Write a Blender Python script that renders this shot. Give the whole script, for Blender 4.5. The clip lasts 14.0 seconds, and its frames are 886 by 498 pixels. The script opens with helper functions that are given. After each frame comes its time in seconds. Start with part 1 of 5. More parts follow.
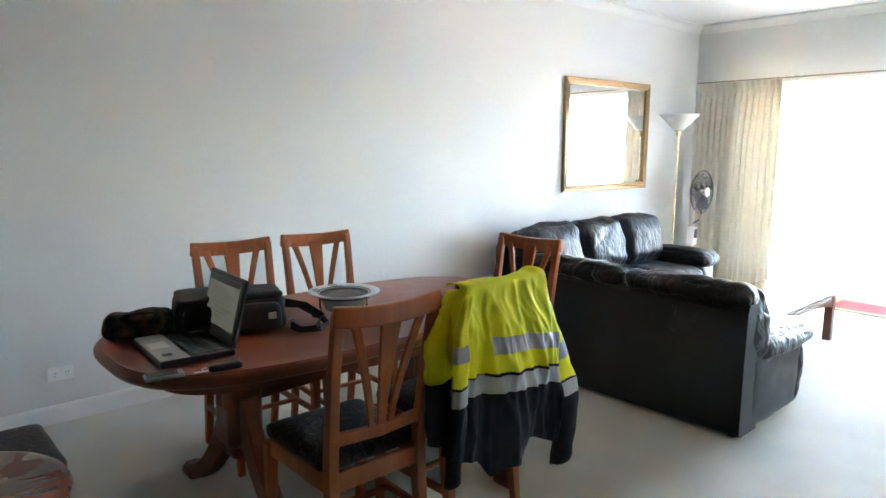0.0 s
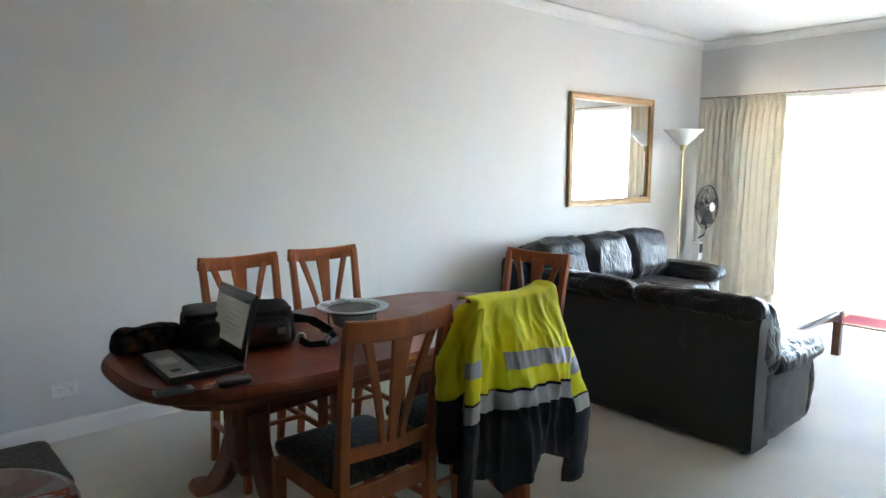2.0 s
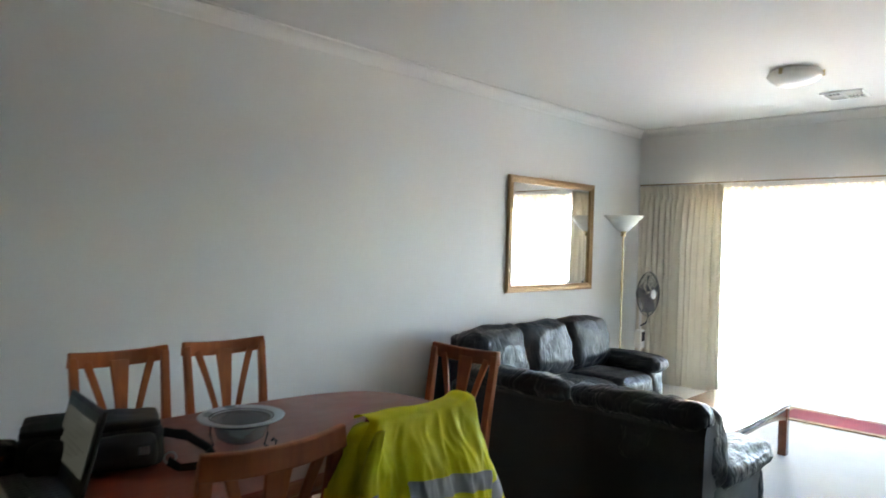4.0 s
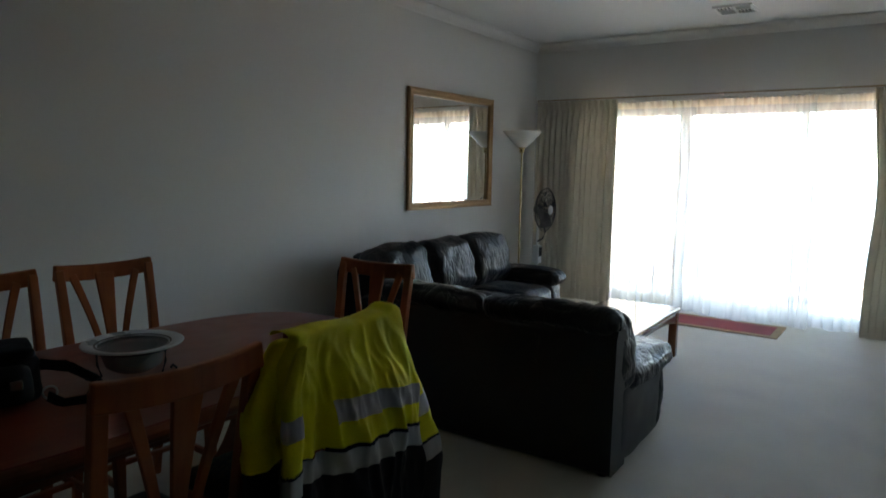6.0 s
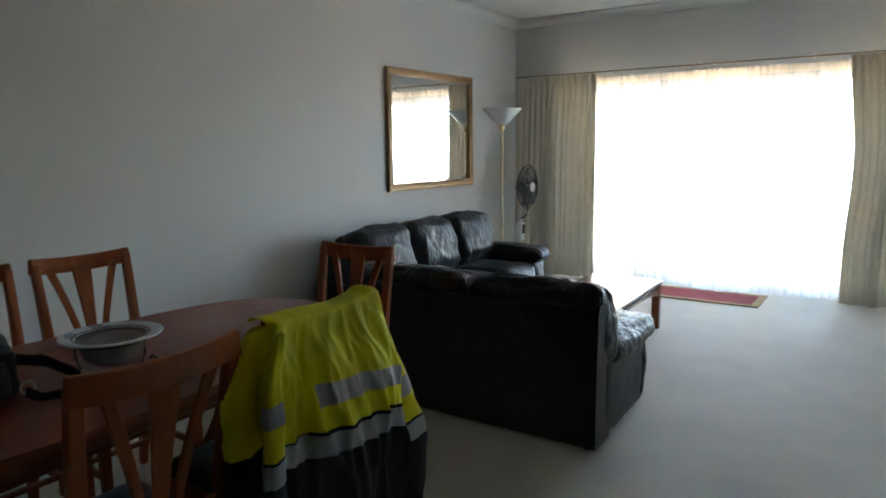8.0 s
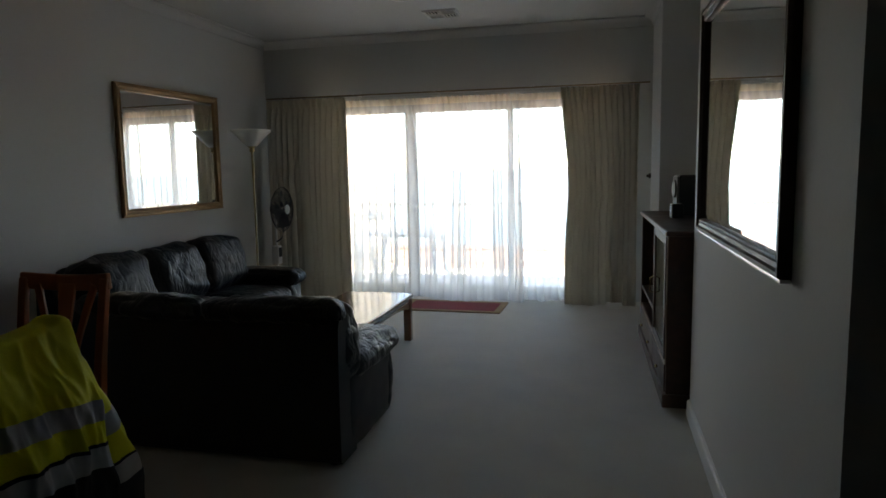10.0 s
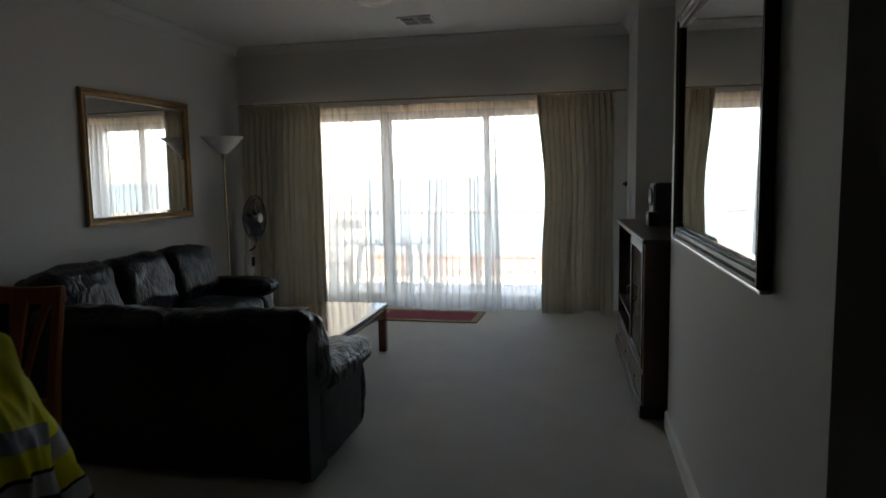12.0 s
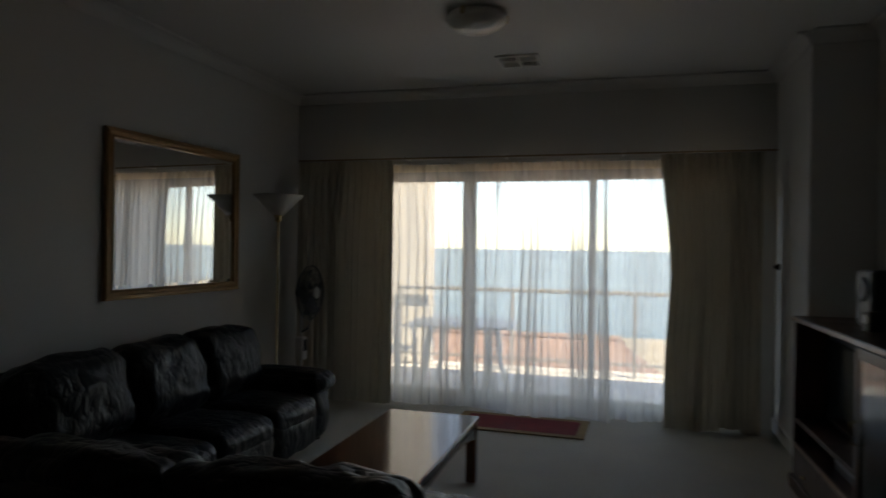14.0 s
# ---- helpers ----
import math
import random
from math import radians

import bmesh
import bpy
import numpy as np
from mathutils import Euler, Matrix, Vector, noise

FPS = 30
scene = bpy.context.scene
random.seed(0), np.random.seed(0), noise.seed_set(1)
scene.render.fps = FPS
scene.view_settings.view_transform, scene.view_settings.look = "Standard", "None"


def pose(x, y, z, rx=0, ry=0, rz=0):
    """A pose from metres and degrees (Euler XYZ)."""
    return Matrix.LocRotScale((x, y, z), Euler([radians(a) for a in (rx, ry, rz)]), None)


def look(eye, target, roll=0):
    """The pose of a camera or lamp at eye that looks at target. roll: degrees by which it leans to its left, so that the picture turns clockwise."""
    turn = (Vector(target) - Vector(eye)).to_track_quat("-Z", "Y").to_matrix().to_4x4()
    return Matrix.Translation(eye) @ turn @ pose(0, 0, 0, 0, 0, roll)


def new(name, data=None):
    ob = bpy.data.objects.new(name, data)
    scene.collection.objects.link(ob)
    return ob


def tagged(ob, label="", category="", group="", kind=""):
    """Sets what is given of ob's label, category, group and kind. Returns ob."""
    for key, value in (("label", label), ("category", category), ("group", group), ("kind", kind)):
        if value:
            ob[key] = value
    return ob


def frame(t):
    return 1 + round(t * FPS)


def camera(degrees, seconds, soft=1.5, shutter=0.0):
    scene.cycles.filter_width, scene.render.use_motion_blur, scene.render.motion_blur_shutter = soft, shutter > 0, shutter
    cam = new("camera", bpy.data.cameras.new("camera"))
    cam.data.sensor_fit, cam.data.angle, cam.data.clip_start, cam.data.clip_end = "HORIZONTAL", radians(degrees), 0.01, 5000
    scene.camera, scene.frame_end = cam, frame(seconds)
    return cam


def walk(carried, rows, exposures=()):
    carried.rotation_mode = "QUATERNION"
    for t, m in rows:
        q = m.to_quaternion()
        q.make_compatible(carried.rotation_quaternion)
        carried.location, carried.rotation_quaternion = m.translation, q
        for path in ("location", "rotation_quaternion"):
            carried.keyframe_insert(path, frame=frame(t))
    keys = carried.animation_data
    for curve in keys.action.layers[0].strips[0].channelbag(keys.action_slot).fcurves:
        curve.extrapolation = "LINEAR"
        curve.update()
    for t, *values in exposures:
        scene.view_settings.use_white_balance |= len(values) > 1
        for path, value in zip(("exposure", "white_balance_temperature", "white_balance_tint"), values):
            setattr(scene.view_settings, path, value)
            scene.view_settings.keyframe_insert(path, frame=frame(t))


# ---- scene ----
cam = camera(67.3, 14.0, shutter=0.5)
PATH = [
    (0, (3.931, -0.496, 1.485), (2.466, 0.831, 1.181), 0.3),
    (0.5, (3.919, -0.498, 1.487), (2.477, 0.86, 1.211), 1.0),
    (1, (3.913, -0.504, 1.486), (2.456, 0.841, 1.224), 0.7),
    (1.5, (3.914, -0.504, 1.477), (2.448, 0.833, 1.223), 0.7),
    (2, (3.897, -0.51, 1.476), (2.424, 0.818, 1.219), 0.2),
    (4.5, (3.694, -0.114, 1.538), (2.413, 1.421, 1.598), 1.0),
    (5, (3.633, -0.098, 1.542), (2.513, 1.557, 1.629), 0.9),
    (5.5, (3.615, -0.111, 1.479), (2.524, 1.563, 1.414), 1.5),
    (6, (3.564, -0.107, 1.442), (2.451, 1.537, 1.2), 1.0),
    (6.5, (3.566, -0.104, 1.431), (2.447, 1.525, 1.123), -0.1),
    (7, (3.576, -0.103, 1.433), (2.471, 1.529, 1.097), 0.2),
    (7.5, (3.578, -0.099, 1.435), (2.481, 1.54, 1.106), -0.1),
    (8, (3.585, -0.089, 1.445), (2.511, 1.571, 1.143), -0.7),
    (8.5, (3.651, -0.061, 1.467), (2.816, 1.739, 1.219), 0.0),
    (9, (3.755, -0.038, 1.428), (3.148, 1.857, 1.22), -1.5),
    (11.5, (3.753, -0.031, 1.403), (3.355, 1.91, 1.13), -0.6),
    (12, (3.762, 0.053, 1.405), (3.361, 2.0, 1.189), -1.0),
    (12.5, (3.746, 0.304, 1.425), (3.385, 2.265, 1.263), 0.3),
    (13, (3.635, 0.611, 1.429), (3.199, 2.559, 1.31), 0.5),
    (13.5, (3.455, 0.894, 1.47), (3.027, 2.848, 1.448), -0.2),
    (14, (3.112, 1.205, 1.423), (2.571, 3.13, 1.417), 0.8),
]
EXPOSURES = [(0.0, 7.8, 7800, 11), (1.0, 7.48, 7800, 11), (2.0, 7.48, 7800, 11), (4.3, 6.55, 8100, 9), (5.0, 5.75, 8100, 8), (5.8, 4.8, 8100, 9), (6.5, 4.97, 8100, 9),
             (7.0, 5.5, 8100, 9), (7.5, 5.74, 8100, 9), (8.2, 5.75, 8100, 9), (8.6, 5.38, 8100, 10), (9.0, 4.45, 8300, 11), (11.5, 3.5, 8800, 13), (12.5, 3.2, 9000, 13), (13.0, 2.75, 9000, 13),
             (13.5, 2.4, 9100, 14), (14.0, 2.25, 9100, 14)]
walk(cam, [(t, look(eye, target, roll)) for t, eye, target, roll in PATH], [(t, e, kelvin, tint) for t, e, kelvin, tint in EXPOSURES])

# ---------------------------------------------------------------- world, sun, large lights
SUN_TO = Vector((0.55, -0.47, 1.10)).normalized()
world = bpy.data.worlds.new("sky")
scene.world = world
world.use_nodes = True
wn = world.node_tree.nodes
sky = wn.new("ShaderNodeTexSky")
sky.sky_type = "NISHITA"
sky.sun_disc = False
sky.sun_elevation = math.asin(SUN_TO.z)
sky.sun_rotation = math.atan2(SUN_TO.x, SUN_TO.y)
sky.altitude = 10
sky.dust_density = 0.4
sky.air_density = 0.6
sky.ozone_density = 1.0
world.node_tree.links.new(sky.outputs[0], wn["Background"].inputs[0])
wn["Background"].inputs[1].default_value = 0.15
sun = new("sun", bpy.data.lights.new("sun", "SUN"))
sun.data.energy, sun.data.angle, sun.data.color = 3.0, radians(0.53), (1.0, 0.95, 0.88)
sun.matrix_world = look(SUN_TO * 20, (0, 0, 0))
portal = new("window_portal", bpy.data.lights.new("window_portal", "AREA"))
portal.data.shape, portal.data.size, portal.data.size_y = "RECTANGLE", 3.3, 2.06
portal.data.cycles.is_portal = True
portal.matrix_world = look((2.24, 7.22, 1.05), (2.24, 0, 1.05))


# ---------------------------------------------------------------- materials
def material(name, base, rough=0.6, metal=0.0, vary=0.06, scale=6.0, fine=120.0, bump=0.0, bump_scale=0.0,
             coat=0.0, rand=0.0, spec=0.5, sheen=0.0, stretch=(1, 1, 1), rough_vary=0.05):
    """A surface with broad patches, a fine grain and a relief, at real size."""
    m = bpy.data.materials.new(name)
    m.use_nodes = True
    nt = m.node_tree
    N, L = nt.nodes, nt.links
    b = N["Principled BSDF"]
    b.inputs["Metallic"].default_value = metal
    b.inputs["Specular IOR Level"].default_value = spec
    b.inputs["Coat Weight"].default_value = coat
    b.inputs["Coat Roughness"].default_value = 0.12
    b.inputs["Sheen Weight"].default_value = sheen
    tc = N.new("ShaderNodeTexCoord")
    mp = N.new("ShaderNodeMapping")
    mp.inputs["Scale"].default_value = stretch
    L.new(tc.outputs["Object"], mp.inputs[0])
    n1, n2 = N.new("ShaderNodeTexNoise"), N.new("ShaderNodeTexNoise")
    n1.inputs["Scale"].default_value, n2.inputs["Scale"].default_value = scale, fine
    n1.inputs["Detail"].default_value, n2.inputs["Detail"].default_value = 4, 3
    L.new(mp.outputs[0], n1.inputs["Vector"])
    L.new(mp.outputs[0], n2.inputs["Vector"])
    add = N.new("ShaderNodeMath")
    add.operation = "ADD"
    L.new(n1.outputs["Fac"], add.inputs[0])
    L.new(n2.outputs["Fac"], add.inputs[1])
    src = add
    if rand:
        oi = N.new("ShaderNodeObjectInfo")
        ma = N.new("ShaderNodeMath")
        ma.operation = "MULTIPLY_ADD"
        ma.inputs[1].default_value = rand
        L.new(oi.outputs["Random"], ma.inputs[0])
        L.new(add.outputs[0], ma.inputs[2])
        src = ma
    ramp = N.new("ShaderNodeMapRange")
    ramp.inputs["From Min"].default_value, ramp.inputs["From Max"].default_value = 0.6, 1.4 + rand
    ramp.inputs["To Min"].default_value, ramp.inputs["To Max"].default_value = 1 - vary, 1 + vary
    L.new(src.outputs[0], ramp.inputs["Value"])
    mul = N.new("ShaderNodeVectorMath")
    mul.operation = "SCALE"
    mul.inputs[0].default_value = base
    L.new(ramp.outputs[0], mul.inputs["Scale"])
    L.new(mul.outputs[0], b.inputs["Base Color"])
    rr = N.new("ShaderNodeMapRange")
    rr.inputs["From Min"].default_value, rr.inputs["From Max"].default_value = 0.3, 0.7
    rr.inputs["To Min"].default_value, rr.inputs["To Max"].default_value = rough - rough_vary, rough + rough_vary
    L.new(n1.outputs["Fac"], rr.inputs["Value"])
    L.new(rr.outputs[0], b.inputs["Roughness"])
    if bump:
        bp = N.new("ShaderNodeBump")
        bp.inputs["Strength"].default_value, bp.inputs["Distance"].default_value = 0.8, bump
        n3 = N.new("ShaderNodeTexNoise")
        n3.inputs["Scale"].default_value, n3.inputs["Detail"].default_value = bump_scale or fine, 4
        L.new(mp.outputs[0], n3.inputs["Vector"])
        L.new(n3.outputs["Fac"], bp.inputs["Height"])
        L.new(bp.outputs[0], b.inputs["Normal"])
    return m


def crease_in(m):
    """Turn the relief into sharp creases with smooth swells between them, and a fine grain."""
    N, L = m.node_tree.nodes, m.node_tree.links
    bp = [n for n in N if n.bl_idname == "ShaderNodeBump"][0]
    tc, mp = N.new("ShaderNodeTexCoord"), N.new("ShaderNodeMapping")
    mp.inputs["Scale"].default_value = (1.25, 1.0, 0.6)
    mp.inputs["Rotation"].default_value = (0.2, 0.35, 0.3)
    L.new(tc.outputs["Object"], mp.inputs[0])
    total = None
    for sc, amount in ((5.0, 1.0), (12.0, 0.65), (30.0, 0.16), (160.0, 0.012)):
        n = N.new("ShaderNodeTexNoise")
        n.inputs["Scale"].default_value, n.inputs["Detail"].default_value, n.inputs["Distortion"].default_value = sc, 1.0, 0.7
        L.new(mp.outputs[0], n.inputs["Vector"])
        d, ab, pw, mu = [N.new("ShaderNodeMath") for _ in range(4)]
        d.operation, d.inputs[1].default_value = "SUBTRACT", 0.5
        ab.operation = "ABSOLUTE"
        pw.operation, pw.inputs[1].default_value = "POWER", 0.6
        mu.operation, mu.inputs[1].default_value = "MULTIPLY", amount
        for p, q in ((n, d), (d, ab), (ab, pw), (pw, mu)):
            L.new(p.outputs[0], q.inputs[0])
        if total is None:
            total = mu
        else:
            ad = N.new("ShaderNodeMath")
            L.new(total.outputs[0], ad.inputs[0])
            L.new(mu.outputs[0], ad.inputs[1])
            total = ad
    L.new(total.outputs[0], bp.inputs["Height"])


def wood(name, dark, light, rough, coat, grain=(3, 3, 30), scale=1.0):
    """Stained timber: long grain streaks along one axis, with pores."""
    m = material(name, light, rough, coat=coat, vary=0.05)
    N, L = m.node_tree.nodes, m.node_tree.links
    b = N["Principled BSDF"]
    tc, mp = N.new("ShaderNodeTexCoord"), N.new("ShaderNodeMapping")
    mp.inputs["Scale"].default_value = [g * scale for g in grain]
    L.new(tc.outputs["Object"], mp.inputs[0])
    n = N.new("ShaderNodeTexNoise")
    n.inputs["Scale"].default_value, n.inputs["Detail"].default_value, n.inputs["Distortion"].default_value = 2.0, 6, 0.6
    L.new(mp.outputs[0], n.inputs["Vector"])
    oi, ad = N.new("ShaderNodeObjectInfo"), N.new("ShaderNodeMath")
    ad.operation, ad.inputs[1].default_value = "MULTIPLY_ADD", 0.12
    L.new(oi.outputs["Random"], ad.inputs[0])
    L.new(n.outputs["Fac"], ad.inputs[2])
    r = N.new("ShaderNodeValToRGB")
    r.color_ramp.elements[0].position, r.color_ramp.elements[1].position = 0.35, 0.75
    r.color_ramp.elements[0].color, r.color_ramp.elements[1].color = (*dark, 1), (*light, 1)
    L.new(ad.outputs[0], r.inputs[0])
    L.new(r.outputs[0], b.inputs["Base Color"])
    return m


def sheer_material(name="sheer_voile", cloth=(0.93, 0.92, 0.90), thin=0.49, thick=0.69):
    m = bpy.data.materials.new(name)
    m.use_nodes = True
    N, L = m.node_tree.nodes, m.node_tree.links
    N.remove(N["Principled BSDF"])
    out = N["Material Output"]
    tr, df, tl = N.new("ShaderNodeBsdfTransparent"), N.new("ShaderNodeBsdfDiffuse"), N.new("ShaderNodeBsdfTranslucent")
    tr.inputs[0].default_value = (0.97, 0.97, 0.97, 1)
    for n in (df, tl):
        n.inputs[0].default_value = (*cloth, 1)
    a, b = N.new("ShaderNodeMixShader"), N.new("ShaderNodeMixShader")
    a.inputs[0].default_value = 0.72
    L.new(df.outputs[0], a.inputs[1])
    L.new(tl.outputs[0], a.inputs[2])
    tc, mp, wv = N.new("ShaderNodeTexCoord"), N.new("ShaderNodeMapping"), N.new("ShaderNodeTexNoise")
    mp.inputs["Scale"].default_value = (9, 9, 0.5)
    wv.inputs["Scale"].default_value = 1.0
    L.new(tc.outputs["Object"], mp.inputs[0])
    L.new(mp.outputs[0], wv.inputs["Vector"])
    rg = N.new("ShaderNodeMapRange")
    rg.inputs["From Min"].default_value, rg.inputs["From Max"].default_value = 0.3, 0.7
    rg.inputs["To Min"].default_value, rg.inputs["To Max"].default_value = thin, thick
    L.new(wv.outputs["Fac"], rg.inputs["Value"])
    L.new(rg.outputs[0], b.inputs[0])
    L.new(tr.outputs[0], b.inputs[1])
    L.new(a.outputs[0], b.inputs[2])
    L.new(b.outputs[0], out.inputs[0])
    return m


def drape_material():
    m = material("drape_cloth", (0.71, 0.655, 0.55), 0.85, vary=0.06, scale=5, fine=300, bump=0.0006, bump_scale=500, sheen=0.2)
    N, L = m.node_tree.nodes, m.node_tree.links
    b, out = N["Principled BSDF"], N["Material Output"]
    tl, mx = N.new("ShaderNodeBsdfTranslucent"), N.new("ShaderNodeMixShader")
    tl.inputs[0].default_value = (0.55, 0.47, 0.33, 1)
    mx.inputs[0].default_value = 0.05
    L.new(b.outputs[0], mx.inputs[1])
    L.new(tl.outputs[0], mx.inputs[2])
    L.new(mx.outputs[0], out.inputs[0])
    return m


def glass_material(name, tint=(0.96, 0.98, 0.97), rough=0.0):
    m = bpy.data.materials.new(name)
    m.use_nodes = True
    b = m.node_tree.nodes["Principled BSDF"]
    b.inputs["Base Color"].default_value = (*tint, 1)
    b.inputs["Transmission Weight"].default_value = 1.0
    b.inputs["Roughness"].default_value = rough
    b.inputs["IOR"].default_value = 1.45
    return m


def pane_material():
    """A thin pane: clear, with a Fresnel gloss."""
    m = bpy.data.materials.new("window_glass")
    m.use_nodes = True
    N, L = m.node_tree.nodes, m.node_tree.links
    N.remove(N["Principled BSDF"])
    tr, gl, mx, fr = N.new("ShaderNodeBsdfTransparent"), N.new("ShaderNodeBsdfGlossy"), N.new("ShaderNodeMixShader"), N.new("ShaderNodeFresnel")
    tr.inputs[0].default_value = (0.95, 0.97, 0.96, 1)
    gl.inputs["Roughness"].default_value = 0.0
    fr.inputs[0].default_value = 1.45
    L.new(fr.outputs[0], mx.inputs[0])
    L.new(tr.outputs[0], mx.inputs[1])
    L.new(gl.outputs[0], mx.inputs[2])
    L.new(mx.outputs[0], N["Material Output"].inputs[0])
    return m


M_WALL = material("wall_paint", (0.66, 0.652, 0.628), 0.7, vary=0.025, scale=1.5, fine=60, bump=0.0006, bump_scale=220)
# for the unseen back walls; dark only to soak up bounced light
M_BACKWALL = material("dark_unseen_wall", (0.035, 0.034, 0.032), 0.6, vary=0.2, scale=3, fine=40)
M_CEIL = material("ceiling_paint", (0.70, 0.69, 0.67), 0.8, vary=0.02, scale=1.2, fine=50, bump=0.0005, bump_scale=180)
M_TRIM = material("trim_gloss_paint", (0.80, 0.79, 0.76), 0.4, vary=0.03, scale=4, fine=80)
M_CARPET = material("carpet_pile", (0.52, 0.47, 0.355), 0.60, vary=0.30, scale=2.6, fine=190, bump=0.008, bump_scale=240, sheen=1.0, spec=0.6)
M_DRAPE = drape_material()
M_SHEER = sheer_material()
M_SHEERTAPE = sheer_material('voile_heading_tape', (0.88, 0.80, 0.66), 0.84, 0.94)
M_PANE = pane_material()
M_TRACK = material("bronze_track", (0.30, 0.22, 0.13), 0.4, metal=0.5, vary=0.1)
M_RAIL = material("grey_rail_paint", (0.30, 0.30, 0.30), 0.5, vary=0.08)
M_ALU = material("white_aluminium", (0.72, 0.71, 0.68), 0.4, vary=0.03, scale=5)
M_LEATHER = material("navy_black_leather", (0.017, 0.020, 0.024), 0.44, vary=0.2, scale=5, fine=90, bump=0.0006, bump_scale=150, spec=0.33, rough_vary=0.05)
M_CREASED = material("creased_black_leather", (0.017, 0.020, 0.024), 0.39, vary=0.2, scale=5, fine=90, bump=0.022, bump_scale=10, spec=0.35, rough_vary=0.05)
crease_in(M_CREASED)
M_CHERRY = wood("cherry_chair_wood", (0.33, 0.078, 0.016), (0.45, 0.112, 0.024), 0.38, 0.0, grain=(14, 14, 2.2))
M_TABLE = wood("mahogany_table_wood", (0.20, 0.030, 0.012), (0.26, 0.041, 0.016), 0.33, 0.0, grain=(16, 1.6, 16))
M_TABLE_EDGE = wood("table_edge_wood", (0.22, 0.056, 0.020), (0.27, 0.073, 0.026), 0.42, 0.0, grain=(10, 3, 10))
M_COFFEE = wood("coffee_table_wood", (0.16, 0.046, 0.020), (0.21, 0.064, 0.027), 0.14, 0.3, grain=(14, 1.6, 14))
M_CABINET = wood("cabinet_wood", (0.050, 0.019, 0.012), (0.075, 0.029, 0.017), 0.42, 0.08, grain=(12, 2, 12))
M_GOLD = material("gilt_frame", (0.34, 0.20, 0.09), 0.38, metal=0.35, vary=0.18, scale=20, bump=0.0008, bump_scale=90)
M_DARKFRAME = material("dark_wood_frame", (0.045, 0.022, 0.016), 0.45, spec=0.25, vary=0.2, scale=12)
M_BRASS = material("polished_brass", (0.72, 0.58, 0.34), 0.24, metal=1.0, vary=0.08, scale=10)
M_STEEL = material("brushed_steel", (0.55, 0.55, 0.56), 0.3, metal=1.0, vary=0.06)
M_BLACK = material("black_plastic", (0.012, 0.012, 0.014), 0.4, vary=0.2, scale=20)
M_WHITEP = material("white_plastic", (0.78, 0.78, 0.76), 0.4, vary=0.03)
M_MIRROR = material("mirror_silver", (0.90, 0.91, 0.90), 0.0, metal=1.0, vary=0.0, rough_vary=0.0)
M_OPAL = material("opal_glass", (0.82, 0.80, 0.75), 0.25, vary=0.02)
M_FABRIC = material("dark_patterned_fabric", (0.022, 0.022, 0.030), 0.9, vary=0.7, scale=45, fine=160, bump=0.0008, sheen=0.2)


def patches(m, scale, stops):
    """Give a cloth hard-edged blotches of several colours."""
    N, L = m.node_tree.nodes, m.node_tree.links
    tc, n, r = N.new("ShaderNodeTexCoord"), N.new("ShaderNodeTexNoise"), N.new("ShaderNodeValToRGB")
    n.inputs["Scale"].default_value, n.inputs["Detail"].default_value = scale, 2
    r.color_ramp.interpolation = "CONSTANT"
    while len(r.color_ramp.elements) < len(stops):
        r.color_ramp.elements.new(0.5)
    for e, (at, c) in zip(r.color_ramp.elements, stops):
        e.position, e.color = at, (*c, 1)
    L.new(tc.outputs["Object"], n.inputs["Vector"])
    L.new(n.outputs["Fac"], r.inputs[0])
    L.new(r.outputs[0], N["Principled BSDF"].inputs["Base Color"])


patches(M_FABRIC, 55.0, [(0.0, (0.014, 0.014, 0.020)), (0.55, (0.11, 0.07, 0.035)), (0.60, (0.014, 0.014, 0.022)), (0.66, (0.06, 0.085, 0.07))])


# ---------------------------------------------------------------- mesh helpers
def thing(name, label, category, at=None, group="", kind=""):
    ob = new(name)
    ob.empty_display_size = 0.1
    if at is not None:
        ob.matrix_basis = at
    return tagged(ob, label, category, group, kind)


def mesh_object(name, bm, mat, smooth=False):
    me = bpy.data.meshes.new(name)
    bmesh.ops.recalc_face_normals(bm, faces=bm.faces)
    bm.to_mesh(me)
    bm.free()
    me.materials.append(mat)
    if smooth:
        for p in me.polygons:
            p.use_smooth = True
    return new(name, me)


def part(name, bm, mat, parent, label="", smooth=False):
    ob = mesh_object(name, bm, mat, smooth)
    ob.parent = parent
    if label:
        ob["label"] = label
    return ob


def structure(name, bm, mat, label, category, smooth=False):
    return tagged(mesh_object(name, bm, mat, smooth), label, category, kind="structure")


def box(lo, hi, bevel=0.0, bm=None, seg=2, m=None):
    own = bmesh.new()
    bmesh.ops.create_cube(own, size=1)
    lo, hi = Vector(lo), Vector(hi)
    for v in own.verts:
        v.co = Vector([(lo[i] + hi[i]) / 2 + v.co[i] * (hi[i] - lo[i]) for i in range(3)])
    if bevel:
        bmesh.ops.bevel(own, geom=own.edges[:], offset=bevel, segments=seg, affect="EDGES", profile=0.5)
    if m is not None:
        bmesh.ops.transform(own, matrix=m, verts=own.verts)
    return merge(own, bm)


def merge(own, bm):
    if bm is None:
        return own
    me = bpy.data.meshes.new("tmp")
    own.to_mesh(me)
    own.free()
    bm.from_mesh(me)
    bpy.data.meshes.remove(me)
    return bm


